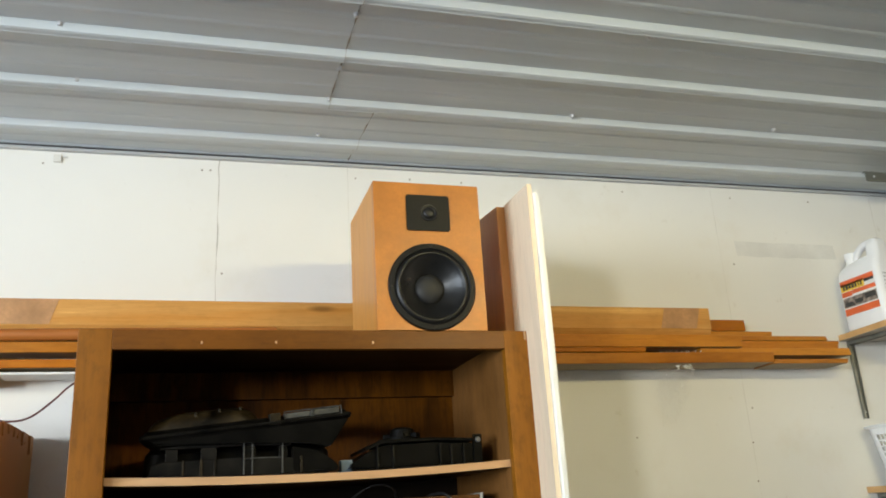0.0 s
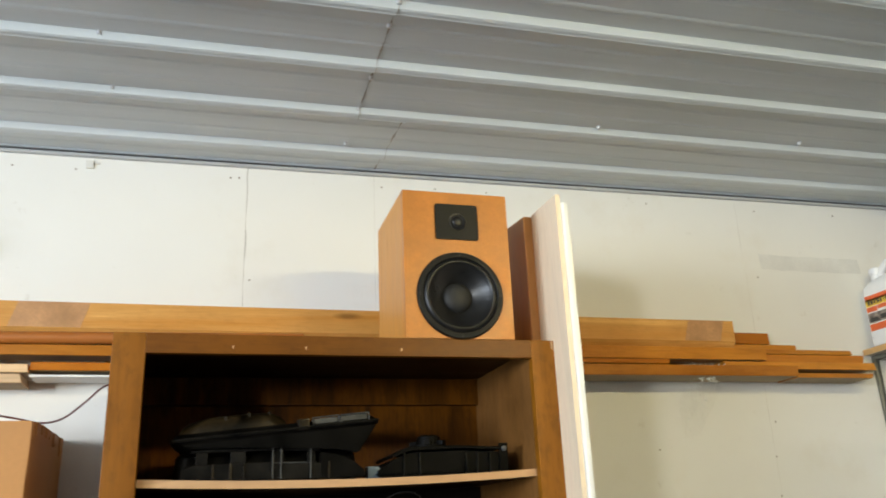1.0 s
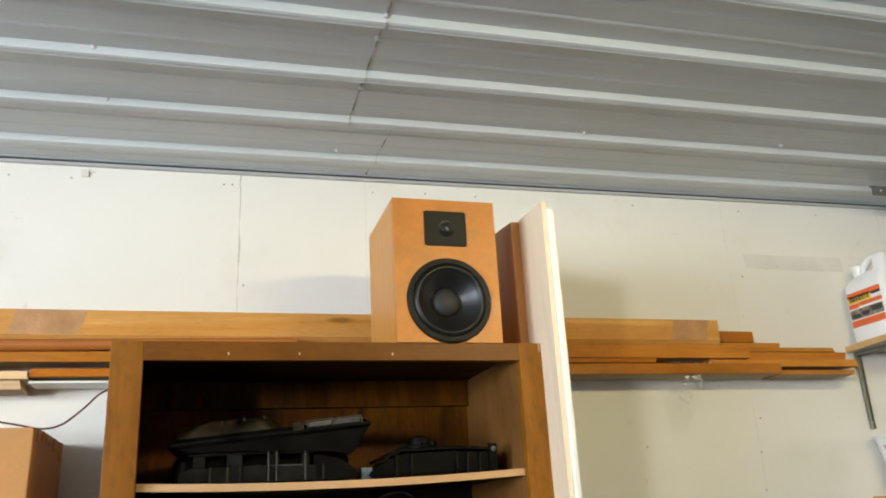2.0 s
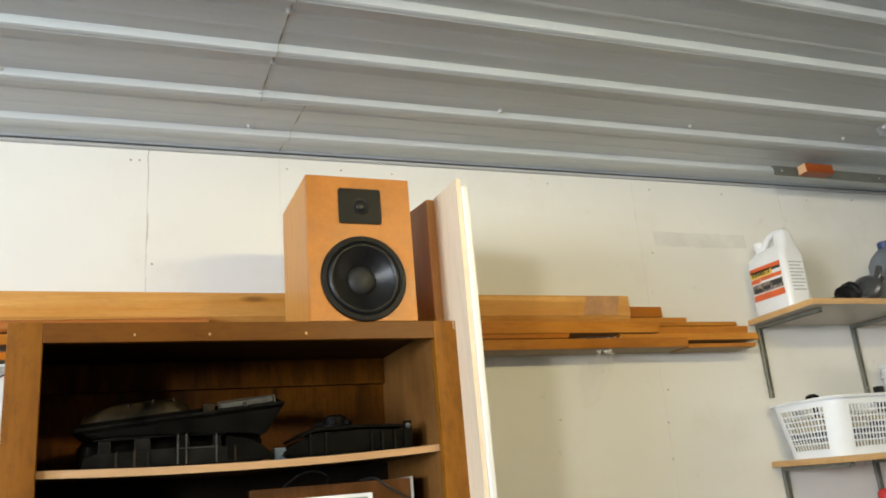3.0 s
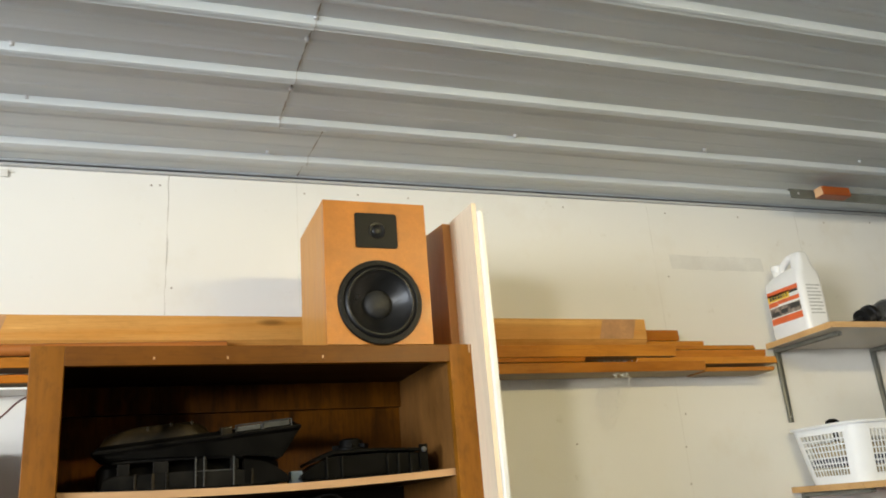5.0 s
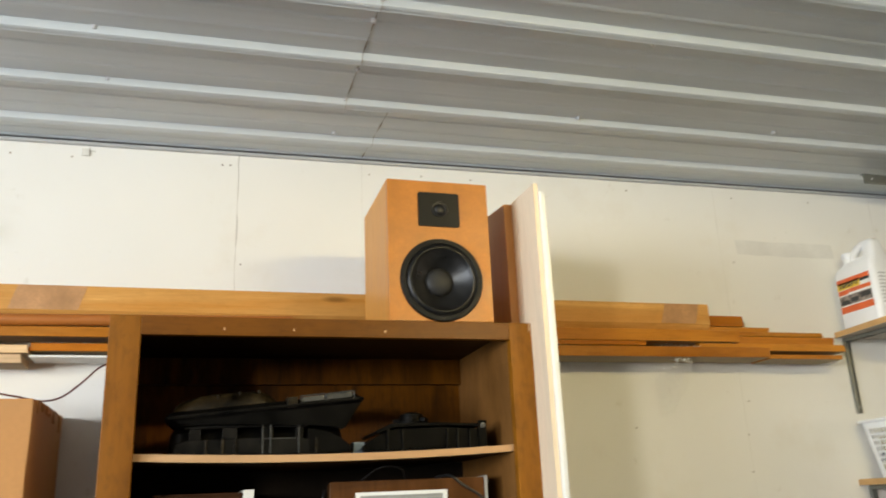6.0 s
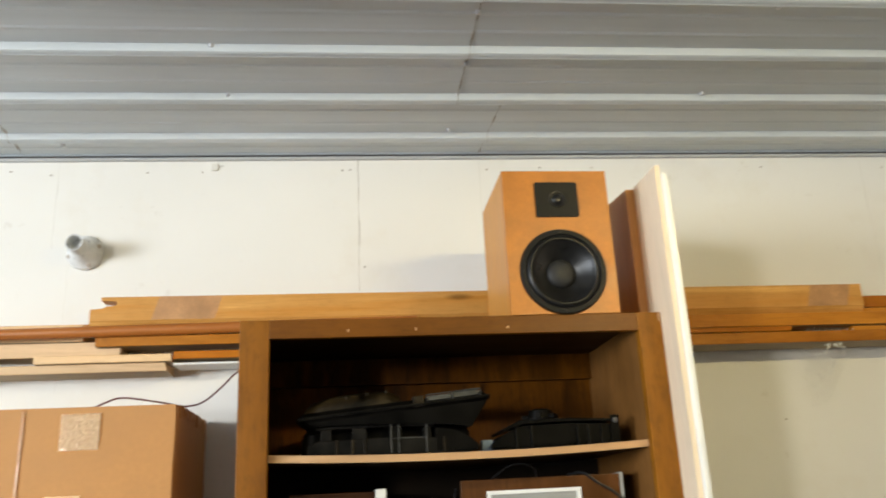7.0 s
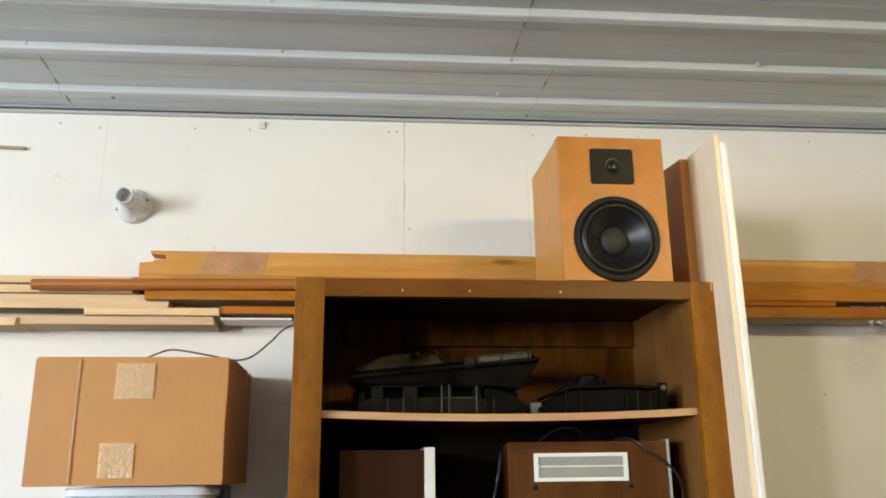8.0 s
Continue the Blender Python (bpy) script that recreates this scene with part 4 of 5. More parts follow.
def crack(x, z0, z1, w, wobble, seed):
    """A thin uneven open seam."""
    rr = random.Random(seed)
    b = bmesh.new()
    n = int((z1 - z0) / 0.03) + 2
    rows = []
    for i in range(n + 1):
        z = z0 + (z1 - z0) * i / n
        c, h = x + rr.uniform(-wobble, wobble), w * rr.uniform(0.1, 1.25)
        rows.append([b.verts.new((c - h, Y1 - 0.0003, z)), b.verts.new((c + h, Y1 - 0.0003, z)), b.verts.new((c + h, Y1 + 0.002, z)), b.verts.new((c - h, Y1 + 0.002, z))])
    for a, c in zip(rows, rows[1:]):
        for i in range(4):
            b.faces.new((a[i], a[(i + 1) % 4], c[(i + 1) % 4], c[i]))
    return b


M["faint"] = plain("faint_seam", (0.73, 0.71, 0.65), 0.8, vary=0.1)
seams = ((0.150, 1.2, 2.570, 0.0016, 0.0026, "crack"), (0.517, 1.0, 2.570, 0.0010, 0.0008, "faint"), (-0.700, 2.30, 2.570, 0.0010, 0.0012, "faint"),
         (-0.652, 1.9, 2.30, 0.0010, 0.004, "faint"), (1.755, 0.8, 2.570, 0.0010, 0.0008, "faint"), (2.42, 2.1, 2.570, 0.0010, 0.0008, "faint"))
for i, (x, z0, z1, w, wob, mt) in enumerate(seams):
    tagged(part("wall_seam", crack(x, z0, z1, w, wob, i), M[mt]), "uneven open joint between wallboard sheets", "seam", "", "structure")
dimple = mesh_of("wall_screw", lathe([(0.003, 0.0), (0.003, 0.0008), (0.001, 0.0004)], 10, pose(0, 0, 0, 90)), M["rust"])
for x, z in ((0.105, 2.548), (0.128, 2.549), (0.540, 2.547), (0.705, 2.552), (0.868, 2.55), (-0.455, 2.545), (-0.30, 2.545), (-0.72, 2.54), (-0.83, 2.552), (1.42, 2.548), (1.83, 2.545),
             (2.15, 2.545), (2.56, 2.54), (2.8, 2.55), (1.36, 1.762), (1.757, 1.735), (1.80, 2.31), (1.752, 1.62), (0.166, 2.235), (1.775, 1.84)):
    ob = new("wall_screw", dimple)
    ob.location = (x, Y1, z + rise(x) * (z > 2.5))
    tagged(ob, "rusty screw head sunk in the wallboard", "screw", "wall screws")
b = box(-0.275, -0.256, Y1 - 0.006, Y1 - 0.0005, 2.533, 2.555, 0.002)
b = box(-0.254, -0.240, Y1 - 0.003, Y1 - 0.0005, 2.547, 2.552, 0.001, b)
tagged(part("wall_patch", b, M["faint"]), "torn scrap of tape stuck on the wall", "scrap")
tagged(part("thin_stick", tube([(-1.5, Y1 - 0.008, 2.460), (-0.912, Y1 - 0.008, 2.449)], 0.0048, 10), M["pine_greyed"], smooth=True), "thin wooden stick fixed along the wall", "stick")

# soft shadow beside the jug, painted on as a thin grey band
M["shade_band"] = plain("shade_band_grey", (0.738, 0.730, 0.690), 0.8, vary=0.07, scale=9)
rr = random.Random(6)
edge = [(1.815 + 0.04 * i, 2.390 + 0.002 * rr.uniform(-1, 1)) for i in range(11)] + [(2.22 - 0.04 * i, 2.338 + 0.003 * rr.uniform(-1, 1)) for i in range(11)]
tagged(part("wall_filler", prism(edge, Y1 - 0.0006, Y1 + 0.001), M["shade_band"]), "faint grey band painted on the wall as a soft shadow", "filler", "", "structure")

# the lampholder
lamp = thing("lampholder", (-0.612, Y1, 2.282), "grey porcelain lampholder without a bulb on the wall", "lamp")
LH = pose(-0.606, Y1 - 0.001, 2.285, 90) @ Matrix.Diagonal((0.88, 0.88, 0.95, 1))
under(lamp, lathe([(0.056, 0), (0.057, 0.006), (0.054, 0.014), (0.045, 0.020), (0.038, 0.030), (0.031, 0.045), (0.028, 0.060)], 48, LH), "base", M["porcelain"], "", True)
sock = lathe([(0.0265, 0.060), (0.0275, 0.066), (0.0275, 0.103), (0.0255, 0.106), (0.022, 0.105), (0.0205, 0.07), (0.0, 0.068)], 40, LH, cap=False)
under(lamp, sock, "socket", M["porcelain"], "pale ring socket", True)
under(lamp, lathe([(0.0045, 0), (0.0045, 0.004), (0.002, 0.005)], 12, LH @ pose(0.018, -0.004, 0.071)), "contact", M["screw"])
for a in (20, 200, 290):
    under(lamp, lathe([(0.006, 0), (0.006, 0.003), (0.003, 0.0036)], 12, LH @ Matrix.Rotation(radians(a), 4, "Z") @ pose(0.047, 0, 0.0175)), "screw", M["rust"])

# ---- cardboard box on plastic totes ----
tote = None
for k in range(3):
    z = 0.5115 * k
    if tote is None:
        tote = thing("storage_tote", (-0.435, 2.26, 0), "translucent blue-white plastic storage tote in a stack", "tote", "stacked totes")
        rings = [[(x, y, zz) for x, y in rounded(-0.14 - g, 0.14 + g, -0.14 - g, 0.14 + g, 0.03)] for g, zz in ((-0.02, 0.0), (-0.018, 0.01), (0.0, 0.44), (0.008, 0.445), (0.008, 0.49))]
        part("body", loft(rings), M["tote"], tote, "", True)
        rings = [[(x, y, zz) for x, y in rounded(-0.152 - g, 0.152 + g, -0.152 - g, 0.152 + g, 0.034)] for g, zz in ((0, 0.4905), (0.004, 0.494), (0.004, 0.506), (0, 0.511))]
        part("lid", loft(rings), M["tote"], tote, "", True)
        part("latch", box(0.1565, 0.166, -0.05, 0.05, 0.44, 0.505, 0.003), M["tote_lid"], tote, "blue plastic latch")
    else:
        copy_thing(tote, pose(-0.435, 2.26, z))
BX0, BX1, BY0, BY1, BZ0, BZ1 = -0.665, -0.257, 2.093, 2.480, 1.537, 1.807
carton = thing("cardboard_box", (-0.46, 2.2, BZ0), "brown cardboard box sealed with shiny packing tape on a tote", "box")


def carton_body():
    """A box with slightly bulging, uneven sides and soft edges."""
    b = box(BX0, BX1, BY0, BY1, BZ0, BZ1 - 0.003)
    bmesh.ops.subdivide_edges(b, edges=b.edges[:], cuts=9, use_grid_fill=True)
    for v in b.verts:
        n = noise.noise(v.co * 7.0) * 0.0022
        u = (v.co.x - BX0) / (BX1 - BX0)
        w = (v.co.z - BZ0) / (BZ1 - BZ0)
        bulge = 0.003 * math.sin(math.pi * u) * math.sin(math.pi * min(1, max(0, w)))
        v.co += Vector((n, n * 0.6 - (bulge if v.co.y < BY0 + 0.01 else 0), n * 0.5))
    bmesh.ops.bevel(b, geom=[e for e in b.edges if len(e.link_faces) == 2 and e.calc_face_angle(0) > 1.0], offset=0.0015, segments=2, affect="EDGES")
    return b


under(carton, carton_body(), "body", M["card"], "", True)
for y0, y1, tilt in ((BY0 + 0.002, 2.20, 0.002), (2.203, BY1 - 0.002, 0.007)):
    bb = box(BX0 + 0.004, BX1 - 0.003, y0, y1, BZ1 - 0.003, BZ1 + 0.0005)
    for v in bb.verts:
        v.co.z += tilt * (v.co.x - BX0) * 2 if v.co.y > 2.2 else 0
    under(carton, bb, "flap", M["card"])


rr = random.Random(9)
for k in range(7):
    y = 2.13 + 0.048 * k + rr.uniform(-0.01, 0.01)
    shard = prism([(y, BZ1 - 0.042 * rr.uniform(0.4, 1.0)), (y + 0.03, BZ1 - 0.012), (y + 0.034, BZ1 + 0.001), (y - 0.006, BZ1 + 0.002)], BX1 + 0.0005, BX1 + 0.003 + 0.004 * rr.random(), axis="x")
    under(carton, shard, "torn_flap", M["card"])


def tape(x0, x1, z0, z1, seed, nx=16, nz=16, amp=0.0011, y=2.093):
    """A crinkled strip of tape stuck on the box front."""
    rr = random.Random(seed)
    b = bmesh.new()
    g = [[None] * (nz + 1) for _ in range(nx + 1)]
    for i in range(nx + 1):
        for j in range(nz + 1):
            x, z = x0 + (x1 - x0) * i / nx, z0 + (z1 - z0) * j / nz
            u, w = (x - BX0) / (BX1 - BX0), (z - BZ0) / (BZ1 - BZ0)
            bul = 0.003 * math.sin(math.pi * u) * math.sin(math.pi * w) + 0.0026
            edge = rr.uniform(-1, 1) * min(0.0006, 0.01 * (x1 - x0)) if i in (0, nx) or j in (0, nz) else 0
            g[i][j] = b.verts.new((x + edge, y - bul - rr.uniform(0, amp), z + edge))
    for i in range(nx):
        for j in range(nz):
            b.faces.new((g[i][j], g[i + 1][j], g[i + 1][j + 1], g[i][j + 1]))
    bmesh.ops.solidify(b, geom=b.faces[:], thickness=0.0003)
    return b


under(carton, tape(-0.494, -0.413, 1.716, 1.793, 1), "tape", M["tape"], "crinkled glossy packing tape")
under(carton, tape(-0.514, -0.443, 1.552, 1.624, 2), "tape", M["tape"], "crinkled glossy packing tape")
# paler than the card: the strip's highlight is put into its colour
M["clear_tape"] = plain("clear_tape", (0.74, 0.46, 0.23), 0.22, vary=0.06, spec=0.8)
under(carton, tape(-0.575, -0.569, BZ0 + 0.004, BZ1 - 0.006, 3, 2, 24, 0.0002), "tape", M["clear_tape"], "narrow clear tape strip")
wire = [(-0.12, 2.40, 1.945), (-0.16, 2.32, 1.911), (-0.194, 2.30, 1.872), (-0.235, 2.29, 1.836), (-0.276, 2.28, 1.826), (-0.331, 2.27, 1.836), (-0.413, 2.26, 1.848), (-0.454, 2.26, 1.838), (-0.50, 2.26, 1.818), (-0.56, 2.27, 1.812)]
tagged(part("cable", tube(wire, 0.0022, 8), M["cable_red"], smooth=True), "thin dark red cable hanging onto the box", "cable")

# ---- things in the cabinet ----
SH = 1.676      # top of the sagging shelf


def solid(x0, x1, y0, y1, z0, z1, bev=0.004, m=None, bm=None):
    b = box(x0, x1, y0, y1, z0, z1, bev, seg=2)
    if m is not None:
        b.transform(m)
    return join(bm, b)


case = thing("ribbed_case", (0.2, 2.12, SH), "dusty black ribbed plastic car part on the cabinet shelf", "car part", "black car parts")
rings = [[(x, y, SH + z) for x, y in rounded(0.012 + i, 0.385 - i, 2.046 + i, 2.28 - i, 0.03)] for z, i in ((0, 0.012), (0.006, 0.0), (0.05, 0.004), (0.060, 0.012))]
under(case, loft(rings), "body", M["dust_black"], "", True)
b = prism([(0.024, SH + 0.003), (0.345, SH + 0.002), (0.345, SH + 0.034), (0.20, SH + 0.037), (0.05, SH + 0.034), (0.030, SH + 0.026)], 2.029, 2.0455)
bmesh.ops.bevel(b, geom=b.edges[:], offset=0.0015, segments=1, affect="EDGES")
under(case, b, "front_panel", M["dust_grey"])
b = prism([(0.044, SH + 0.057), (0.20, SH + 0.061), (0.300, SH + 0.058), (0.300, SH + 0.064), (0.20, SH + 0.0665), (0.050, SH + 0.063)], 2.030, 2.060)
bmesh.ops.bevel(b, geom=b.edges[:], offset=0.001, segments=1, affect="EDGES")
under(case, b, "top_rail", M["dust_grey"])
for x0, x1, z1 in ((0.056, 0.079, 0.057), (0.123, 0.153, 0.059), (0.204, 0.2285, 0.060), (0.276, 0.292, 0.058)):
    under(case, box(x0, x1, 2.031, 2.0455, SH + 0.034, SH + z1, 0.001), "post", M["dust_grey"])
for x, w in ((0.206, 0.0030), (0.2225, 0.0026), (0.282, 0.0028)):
    under(case, box(x - w / 2, x + w / 2, 2.0235, 2.0295, SH + 0.004, SH + 0.065, 0.0007), "rib", M["glint_grey"])
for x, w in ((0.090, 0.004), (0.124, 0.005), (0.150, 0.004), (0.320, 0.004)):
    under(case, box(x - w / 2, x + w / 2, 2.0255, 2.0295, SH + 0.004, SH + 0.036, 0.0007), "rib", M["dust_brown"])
under(case, box(0.209, 0.2805, 2.0265, 2.0290, SH + 0.0345, SH + 0.0365, 0.0005), "ledge", M["glint_grey"])
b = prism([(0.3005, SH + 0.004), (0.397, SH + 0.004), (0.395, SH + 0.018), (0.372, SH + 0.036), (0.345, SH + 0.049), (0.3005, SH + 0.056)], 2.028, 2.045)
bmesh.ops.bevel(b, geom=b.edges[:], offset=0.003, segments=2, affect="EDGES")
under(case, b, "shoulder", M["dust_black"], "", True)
TILT = Matrix.Translation((0.21, 2.10, SH + 0.098)) @ Matrix.Rotation(radians(-5.5), 4, "Y") @ Matrix.Rotation(radians(3), 4, "X")
tray = thing("filter_housing", (0.21, 2.1, SH + 0.07), "dusty black plastic filter housing lying tilted on a case", "car part", "black car parts")
rings = [[(x, y, z) for x, y in rounded(-0.205 + i, 0.215 - i, -0.085 + i * 0.6, 0.13 - i * 0.6, 0.02)] for z, i in ((-0.033, 0.05), (-0.012, 0.012), (0.0, 0.0), (0.008, 0.0), (0.010, 0.006), (0.016, 0.012))]
b = loft(rings)
b.transform(TILT)
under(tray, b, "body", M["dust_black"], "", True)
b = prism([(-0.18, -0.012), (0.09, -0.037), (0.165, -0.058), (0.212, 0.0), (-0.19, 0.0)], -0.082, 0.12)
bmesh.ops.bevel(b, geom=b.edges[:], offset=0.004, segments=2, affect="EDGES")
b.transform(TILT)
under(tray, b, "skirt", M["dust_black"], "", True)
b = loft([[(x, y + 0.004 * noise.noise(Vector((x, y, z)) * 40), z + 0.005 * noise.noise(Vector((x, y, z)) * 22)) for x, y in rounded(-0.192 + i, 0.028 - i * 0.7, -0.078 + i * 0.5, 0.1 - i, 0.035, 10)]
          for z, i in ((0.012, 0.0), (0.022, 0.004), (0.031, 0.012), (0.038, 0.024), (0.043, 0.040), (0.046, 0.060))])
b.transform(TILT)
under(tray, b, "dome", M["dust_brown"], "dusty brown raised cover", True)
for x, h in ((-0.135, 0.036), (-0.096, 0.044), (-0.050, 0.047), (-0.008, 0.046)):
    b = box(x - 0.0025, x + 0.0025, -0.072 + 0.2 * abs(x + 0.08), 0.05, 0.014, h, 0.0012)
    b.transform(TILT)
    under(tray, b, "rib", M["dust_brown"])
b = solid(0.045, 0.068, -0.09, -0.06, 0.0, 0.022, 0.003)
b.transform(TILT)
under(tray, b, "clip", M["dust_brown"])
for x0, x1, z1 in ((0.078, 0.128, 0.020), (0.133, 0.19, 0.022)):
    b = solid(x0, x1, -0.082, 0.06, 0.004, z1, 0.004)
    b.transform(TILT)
    under(tray, b, "panel", M["glint_grey"])
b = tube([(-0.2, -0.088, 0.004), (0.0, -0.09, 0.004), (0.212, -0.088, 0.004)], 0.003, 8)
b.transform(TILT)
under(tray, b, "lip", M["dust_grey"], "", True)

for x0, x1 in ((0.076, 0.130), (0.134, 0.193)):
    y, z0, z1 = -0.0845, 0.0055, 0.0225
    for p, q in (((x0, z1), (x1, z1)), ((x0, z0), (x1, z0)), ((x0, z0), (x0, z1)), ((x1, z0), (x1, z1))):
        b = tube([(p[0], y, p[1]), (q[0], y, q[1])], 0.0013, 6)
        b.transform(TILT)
        under(tray, b, "rim", M["glint_grey"])

hub = thing("switch_housing", (0.57, 2.1, SH), "black plastic car part with knob and tabs on the shelf", "car part", "black car parts")
b = prism([(0.420, SH + 0.004), (0.70, SH + 0.006), (0.70, SH + 0.050), (0.60, SH + 0.054), (0.495, SH + 0.052), (0.462, SH + 0.040), (0.420, SH + 0.014)], 2.03, 2.2)
bmesh.ops.bevel(b, geom=b.edges[:], offset=0.004, segments=2, affect="EDGES")
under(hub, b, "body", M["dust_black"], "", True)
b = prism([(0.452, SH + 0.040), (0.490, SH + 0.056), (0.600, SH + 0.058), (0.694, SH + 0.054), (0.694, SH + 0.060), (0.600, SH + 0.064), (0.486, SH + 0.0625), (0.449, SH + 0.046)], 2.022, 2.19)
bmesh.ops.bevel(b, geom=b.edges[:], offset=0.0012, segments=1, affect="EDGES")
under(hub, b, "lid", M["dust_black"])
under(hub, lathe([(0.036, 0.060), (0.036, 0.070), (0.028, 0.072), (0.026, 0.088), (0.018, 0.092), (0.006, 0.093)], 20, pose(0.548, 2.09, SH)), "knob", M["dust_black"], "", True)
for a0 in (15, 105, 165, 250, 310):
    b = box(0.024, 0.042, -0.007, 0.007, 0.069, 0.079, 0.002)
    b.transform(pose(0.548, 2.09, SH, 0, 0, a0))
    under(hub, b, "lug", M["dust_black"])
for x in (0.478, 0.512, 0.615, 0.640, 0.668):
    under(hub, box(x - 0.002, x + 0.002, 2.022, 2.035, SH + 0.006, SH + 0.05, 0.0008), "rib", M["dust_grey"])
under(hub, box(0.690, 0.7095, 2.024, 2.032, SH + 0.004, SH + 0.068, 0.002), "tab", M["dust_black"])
under(hub, lathe([(0.006, 0), (0.006, 0.003), (0.003, 0.004)], 12, pose(0.700, 2.0235, SH + 0.056, 90)), "bolt", M["gun_metal"], "dull steel bolt")
b = box(0.404, 0.430, 2.05, 2.08, SH, SH + 0.026, 0.004)
M["blue_grey"] = plain("blue_grey_plastic", (0.11, 0.15, 0.19), 0.4, vary=0.2)
tagged(part("connector", b, M["blue_grey"]), "small blue-grey plastic connector on the shelf", "connector")

LS = 1.317
radio = thing("walnut_speaker_box", (0.54, 2.17, LS), "walnut-finished box with a pale slotted grille on the lower shelf", "speaker box")
under(radio, box(0.361, 0.709, 2.062, 2.29, LS, 1.619, 0.002), "body", M["walnut"])
under(radio, box(0.7095, 0.7155, 2.060, 2.29, LS, 1.622, 0.001), "edge_strip", M["grille"], "pale metal edge strip")
b = box(0.417, 0.622, 2.056, 2.0625, 1.5345, 1.5425, 0.0012)
for q in ((0.417, 0.622, 1.5865, 1.5945), (0.417, 0.427, 1.5425, 1.5865), (0.612, 0.622, 1.5425, 1.5865)):
    b = box(q[0], q[1], 2.056, 2.0625, q[2], q[3], 0.0012, b)
gr = under(radio, b, "grille_frame", M["white_paint"], "white grille frame")
on(gr, "grille_cloth", box(0.427, 0.612, 2.060, 2.0622, 1.5425, 1.5865), M["grille"])
for k in range(9):
    z = 1.546 + 0.0047 * k
    on(gr, "slat", box(0.428, 0.611, 2.0575, 2.061, z, z + (0.003 if k == 4 else 0.0016)), M["label_white" if k == 4 else "grille"])
for x in (0.418, 0.626):
    under(radio, lathe([(0.006, 0), (0.006, 0.003), (0.003, 0.004)], 14, pose(x, 2.062, 1.523, 90)), "foot_knob", M["black"])
radio.matrix_world = Matrix.Translation((0.008, 0, 0)) @ radio.matrix_world @ Matrix.Rotation(radians(-7), 4, "Z")
side = thing("walnut_cabinet_box", (0.09, 2.17, LS), "walnut box, darkened for shade, with a pale edge strip on the lower shelf", "speaker box")
under(side, box(-0.010, 0.170, 2.062, 2.29, LS, 1.604, 0.002), "body", M["walnut_shaded"])
under(side, box(0.1705, 0.193, 2.056, 2.29, LS, 1.609, 0.0015), "edge_strip", M["white_paint"], "white edge strip")
wire = [(0.60, 2.09, 1.621), (0.625, 2.055, 1.624), (0.652, 2.045, 1.603), (0.69, 2.04, 1.578), (0.722, 2.04, 1.545), (0.735, 2.05, 1.50), (0.728, 2.05, 1.42), (0.72, 2.05, 1.325)]
tagged(part("cable", tube(wire, 0.0028, 8), M["cable_black"], smooth=True), "black cable draped over a walnut box", "cable")
wire = [(0.43, 2.10, 1.621), (0.455, 2.05, 1.642), (0.485, 2.04, 1.648), (0.515, 2.05, 1.638), (0.53, 2.10, 1.622)]
tagged(part("cable", tube(wire, 0.0016, 8), M["cable_black"], smooth=True), "thin black cable looped on a walnut box", "cable")
heap = [(0.24, 2.10, LS + 0.008), (0.29, 2.11, 1.42), (0.325, 2.10, 1.50), (0.345, 2.11, 1.575), (0.352, 2.14, 1.60), (0.338, 2.15, 1.52), (0.315, 2.12, 1.44), (0.33, 2.10, 1.38), (0.31, 2.11, 1.325)]
tagged(part("cable", tube(heap, 0.0022, 8), M["cable_black"], smooth=True), "tangled black cable standing between two boxes", "cable")

# ---- clear plastic bag hanging below the boards ----


def film():
    m, nt, nd, lk, bs = nodes_of("clear_film")
    bs.inputs["Base Color"].default_value = (0.95, 0.95, 0.93, 1)
    bs.inputs["Metallic"].default_value = 1.0
    bs.inputs["Roughness"].default_value = 0.10
    tr = nd.new("ShaderNodeBsdfTransparent")
    tr.inputs[0].default_value = (1.0, 1.0, 1.0, 1)
    mx = nd.new("ShaderNodeMixShader")
    mx.inputs[0].default_value = 0.06
    lk.new(tr.outputs[0], mx.inputs[1])
    lk.new(bs.outputs[0], mx.inputs[2])
    lk.new(mx.outputs[0], nd["Material Output"].inputs[0])
    return m


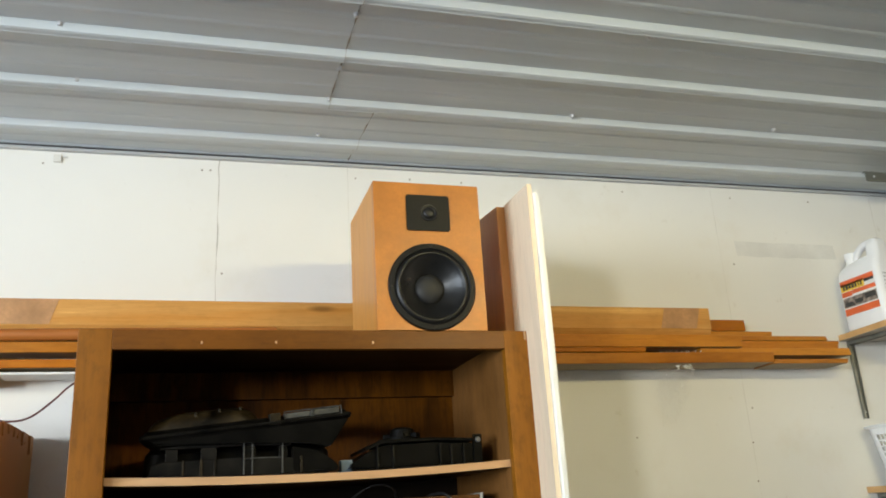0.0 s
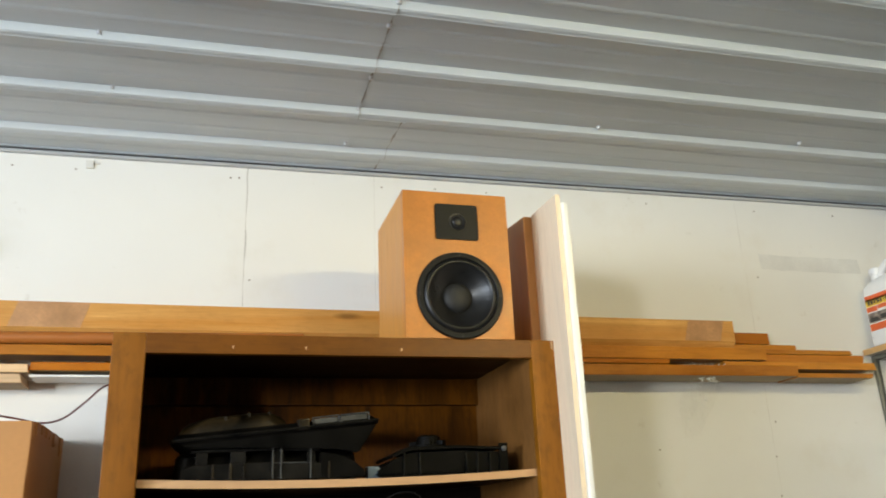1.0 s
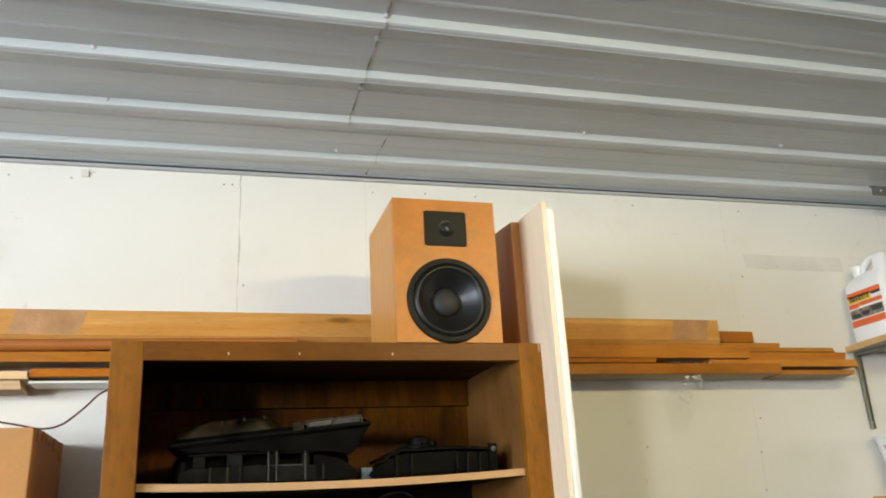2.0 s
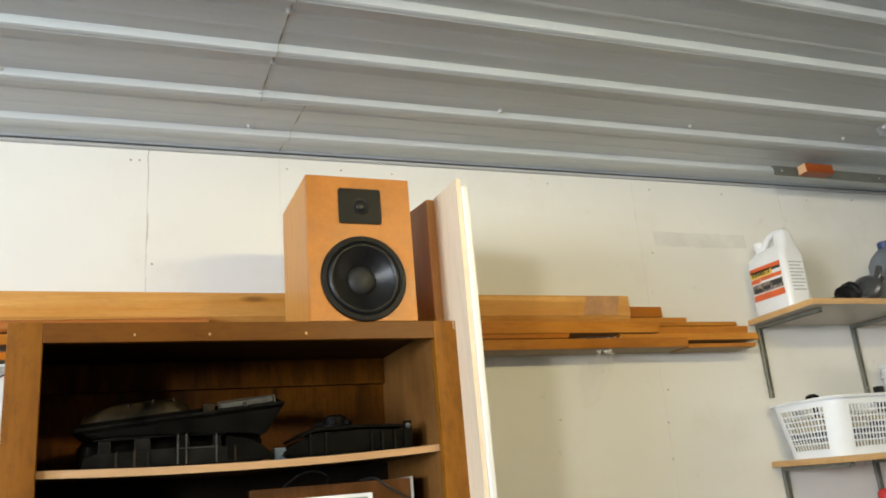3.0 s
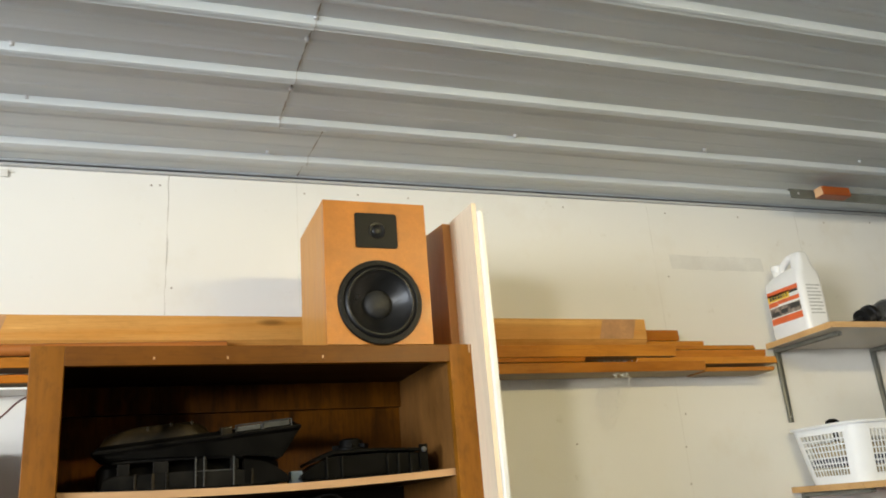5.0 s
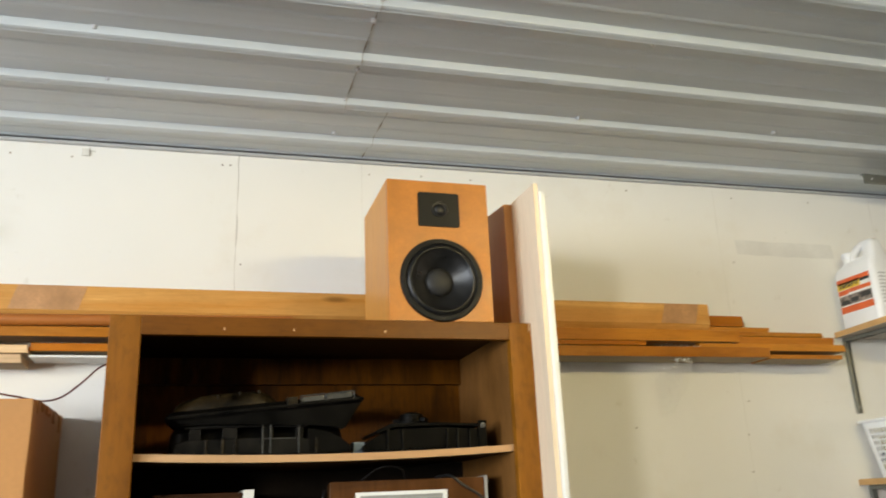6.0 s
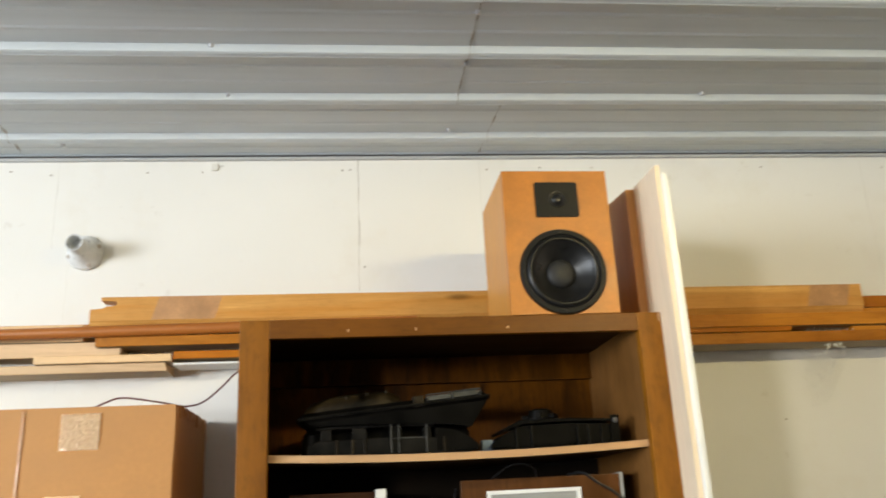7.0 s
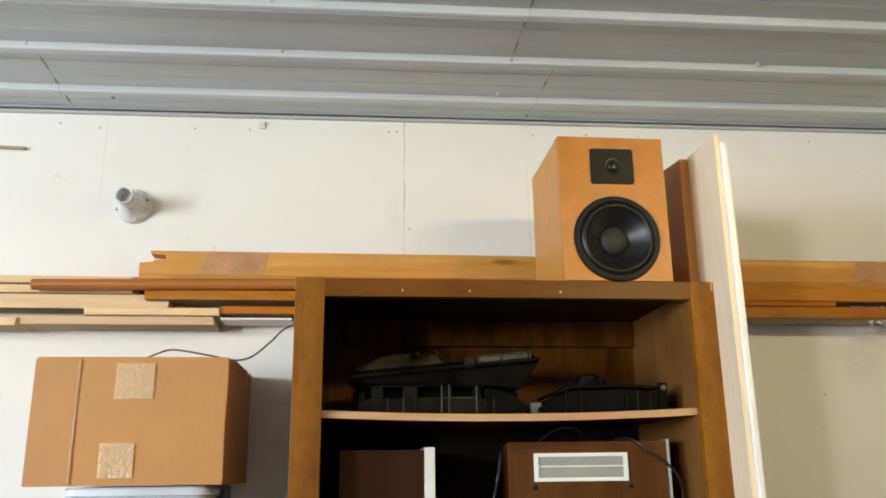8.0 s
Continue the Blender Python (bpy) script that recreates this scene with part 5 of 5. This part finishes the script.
b = bmesh.new()
g = []
for j in range(29):
    w = j / 28
    row = []
    for i in range(15):
        u = i / 14
        half = 0.056 + 0.008 * math.sin(5 * w) - 0.018 * w * w
        p = Vector((1.466 + (u - 0.5) * 2 * half - 0.020 * w, 2.395 + 0.07 * w, 1.958 - 0.165 * w + 0.01 * (u - 0.5)))
        c = noise.noise(p * 28) * 0.026 + noise.noise(p * 80) * (0.022 - 0.014 * w) + noise.noise(p * 170) * 0.007
        row.append(b.verts.new(p + Vector((c * 0.4, c, c * 0.3))))
    g.append(row)
for a, c in zip(g, g[1:]):
    for i in range(14):
        b.faces.new((a[i], a[i + 1], c[i + 1], c[i]))
bag = tagged(part("plastic_bag", b, film()), "crumpled clear plastic bag hanging below stacked boards", "bag")
b = bmesh.new()
g = []
for j in range(7):
    row = []
    for i in range(21):
        p = Vector((1.405 + 0.0075 * i, 2.392 - 0.004 * (j % 2), 1.9895 + 0.0023 * j))
        c = noise.noise(p * 90) * 0.010
        row.append(b.verts.new(p + Vector((c * 0.3, c, c * 0.2))))
    g.append(row)
for a, c in zip(g, g[1:]):
    for i in range(20):
        b.faces.new((a[i], a[i + 1], c[i + 1], c[i]))
part("folded_end", b, bag.data.materials[0], bag, "folded end of the bag tucked between boards")
r = random.Random(21)
# opaque white slivers painted in as glints on the clear film
M["glint_white"] = plain("white_glint_film", (0.86, 0.86, 0.84), 0.15, vary=0.03, spec=0.8)
b = bmesh.new()
for k in range(60):
    w = r.random() ** 1.9
    x, z = 1.466 + r.uniform(-0.045, 0.045) * (1 - 0.4 * w), 1.955 - 0.12 * w
    d, turn = r.uniform(0.003, 0.013) * (1 - 0.5 * w), r.uniform(0, 6.28)
    y = 2.385 + 0.07 * w + r.uniform(-0.006, 0.004)
    q = (x + d * math.cos(turn), y + r.uniform(-0.003, 0.003), z + d * math.sin(turn))
    tube([(x, y, z), q], r.uniform(0.0007, 0.0021), 5, b)
for k in range(9):
    x = 1.41 + 0.016 * k + r.uniform(-0.005, 0.005)
    tube([(x, 2.386, 1.992), (x + r.uniform(-0.006, 0.006), 2.385, 1.998)], 0.0011, 5, b)
tagged(part("creases", b, M["glint_white"], bag), "thin white slivers painted as glints on the clear bag", kind="stuff")
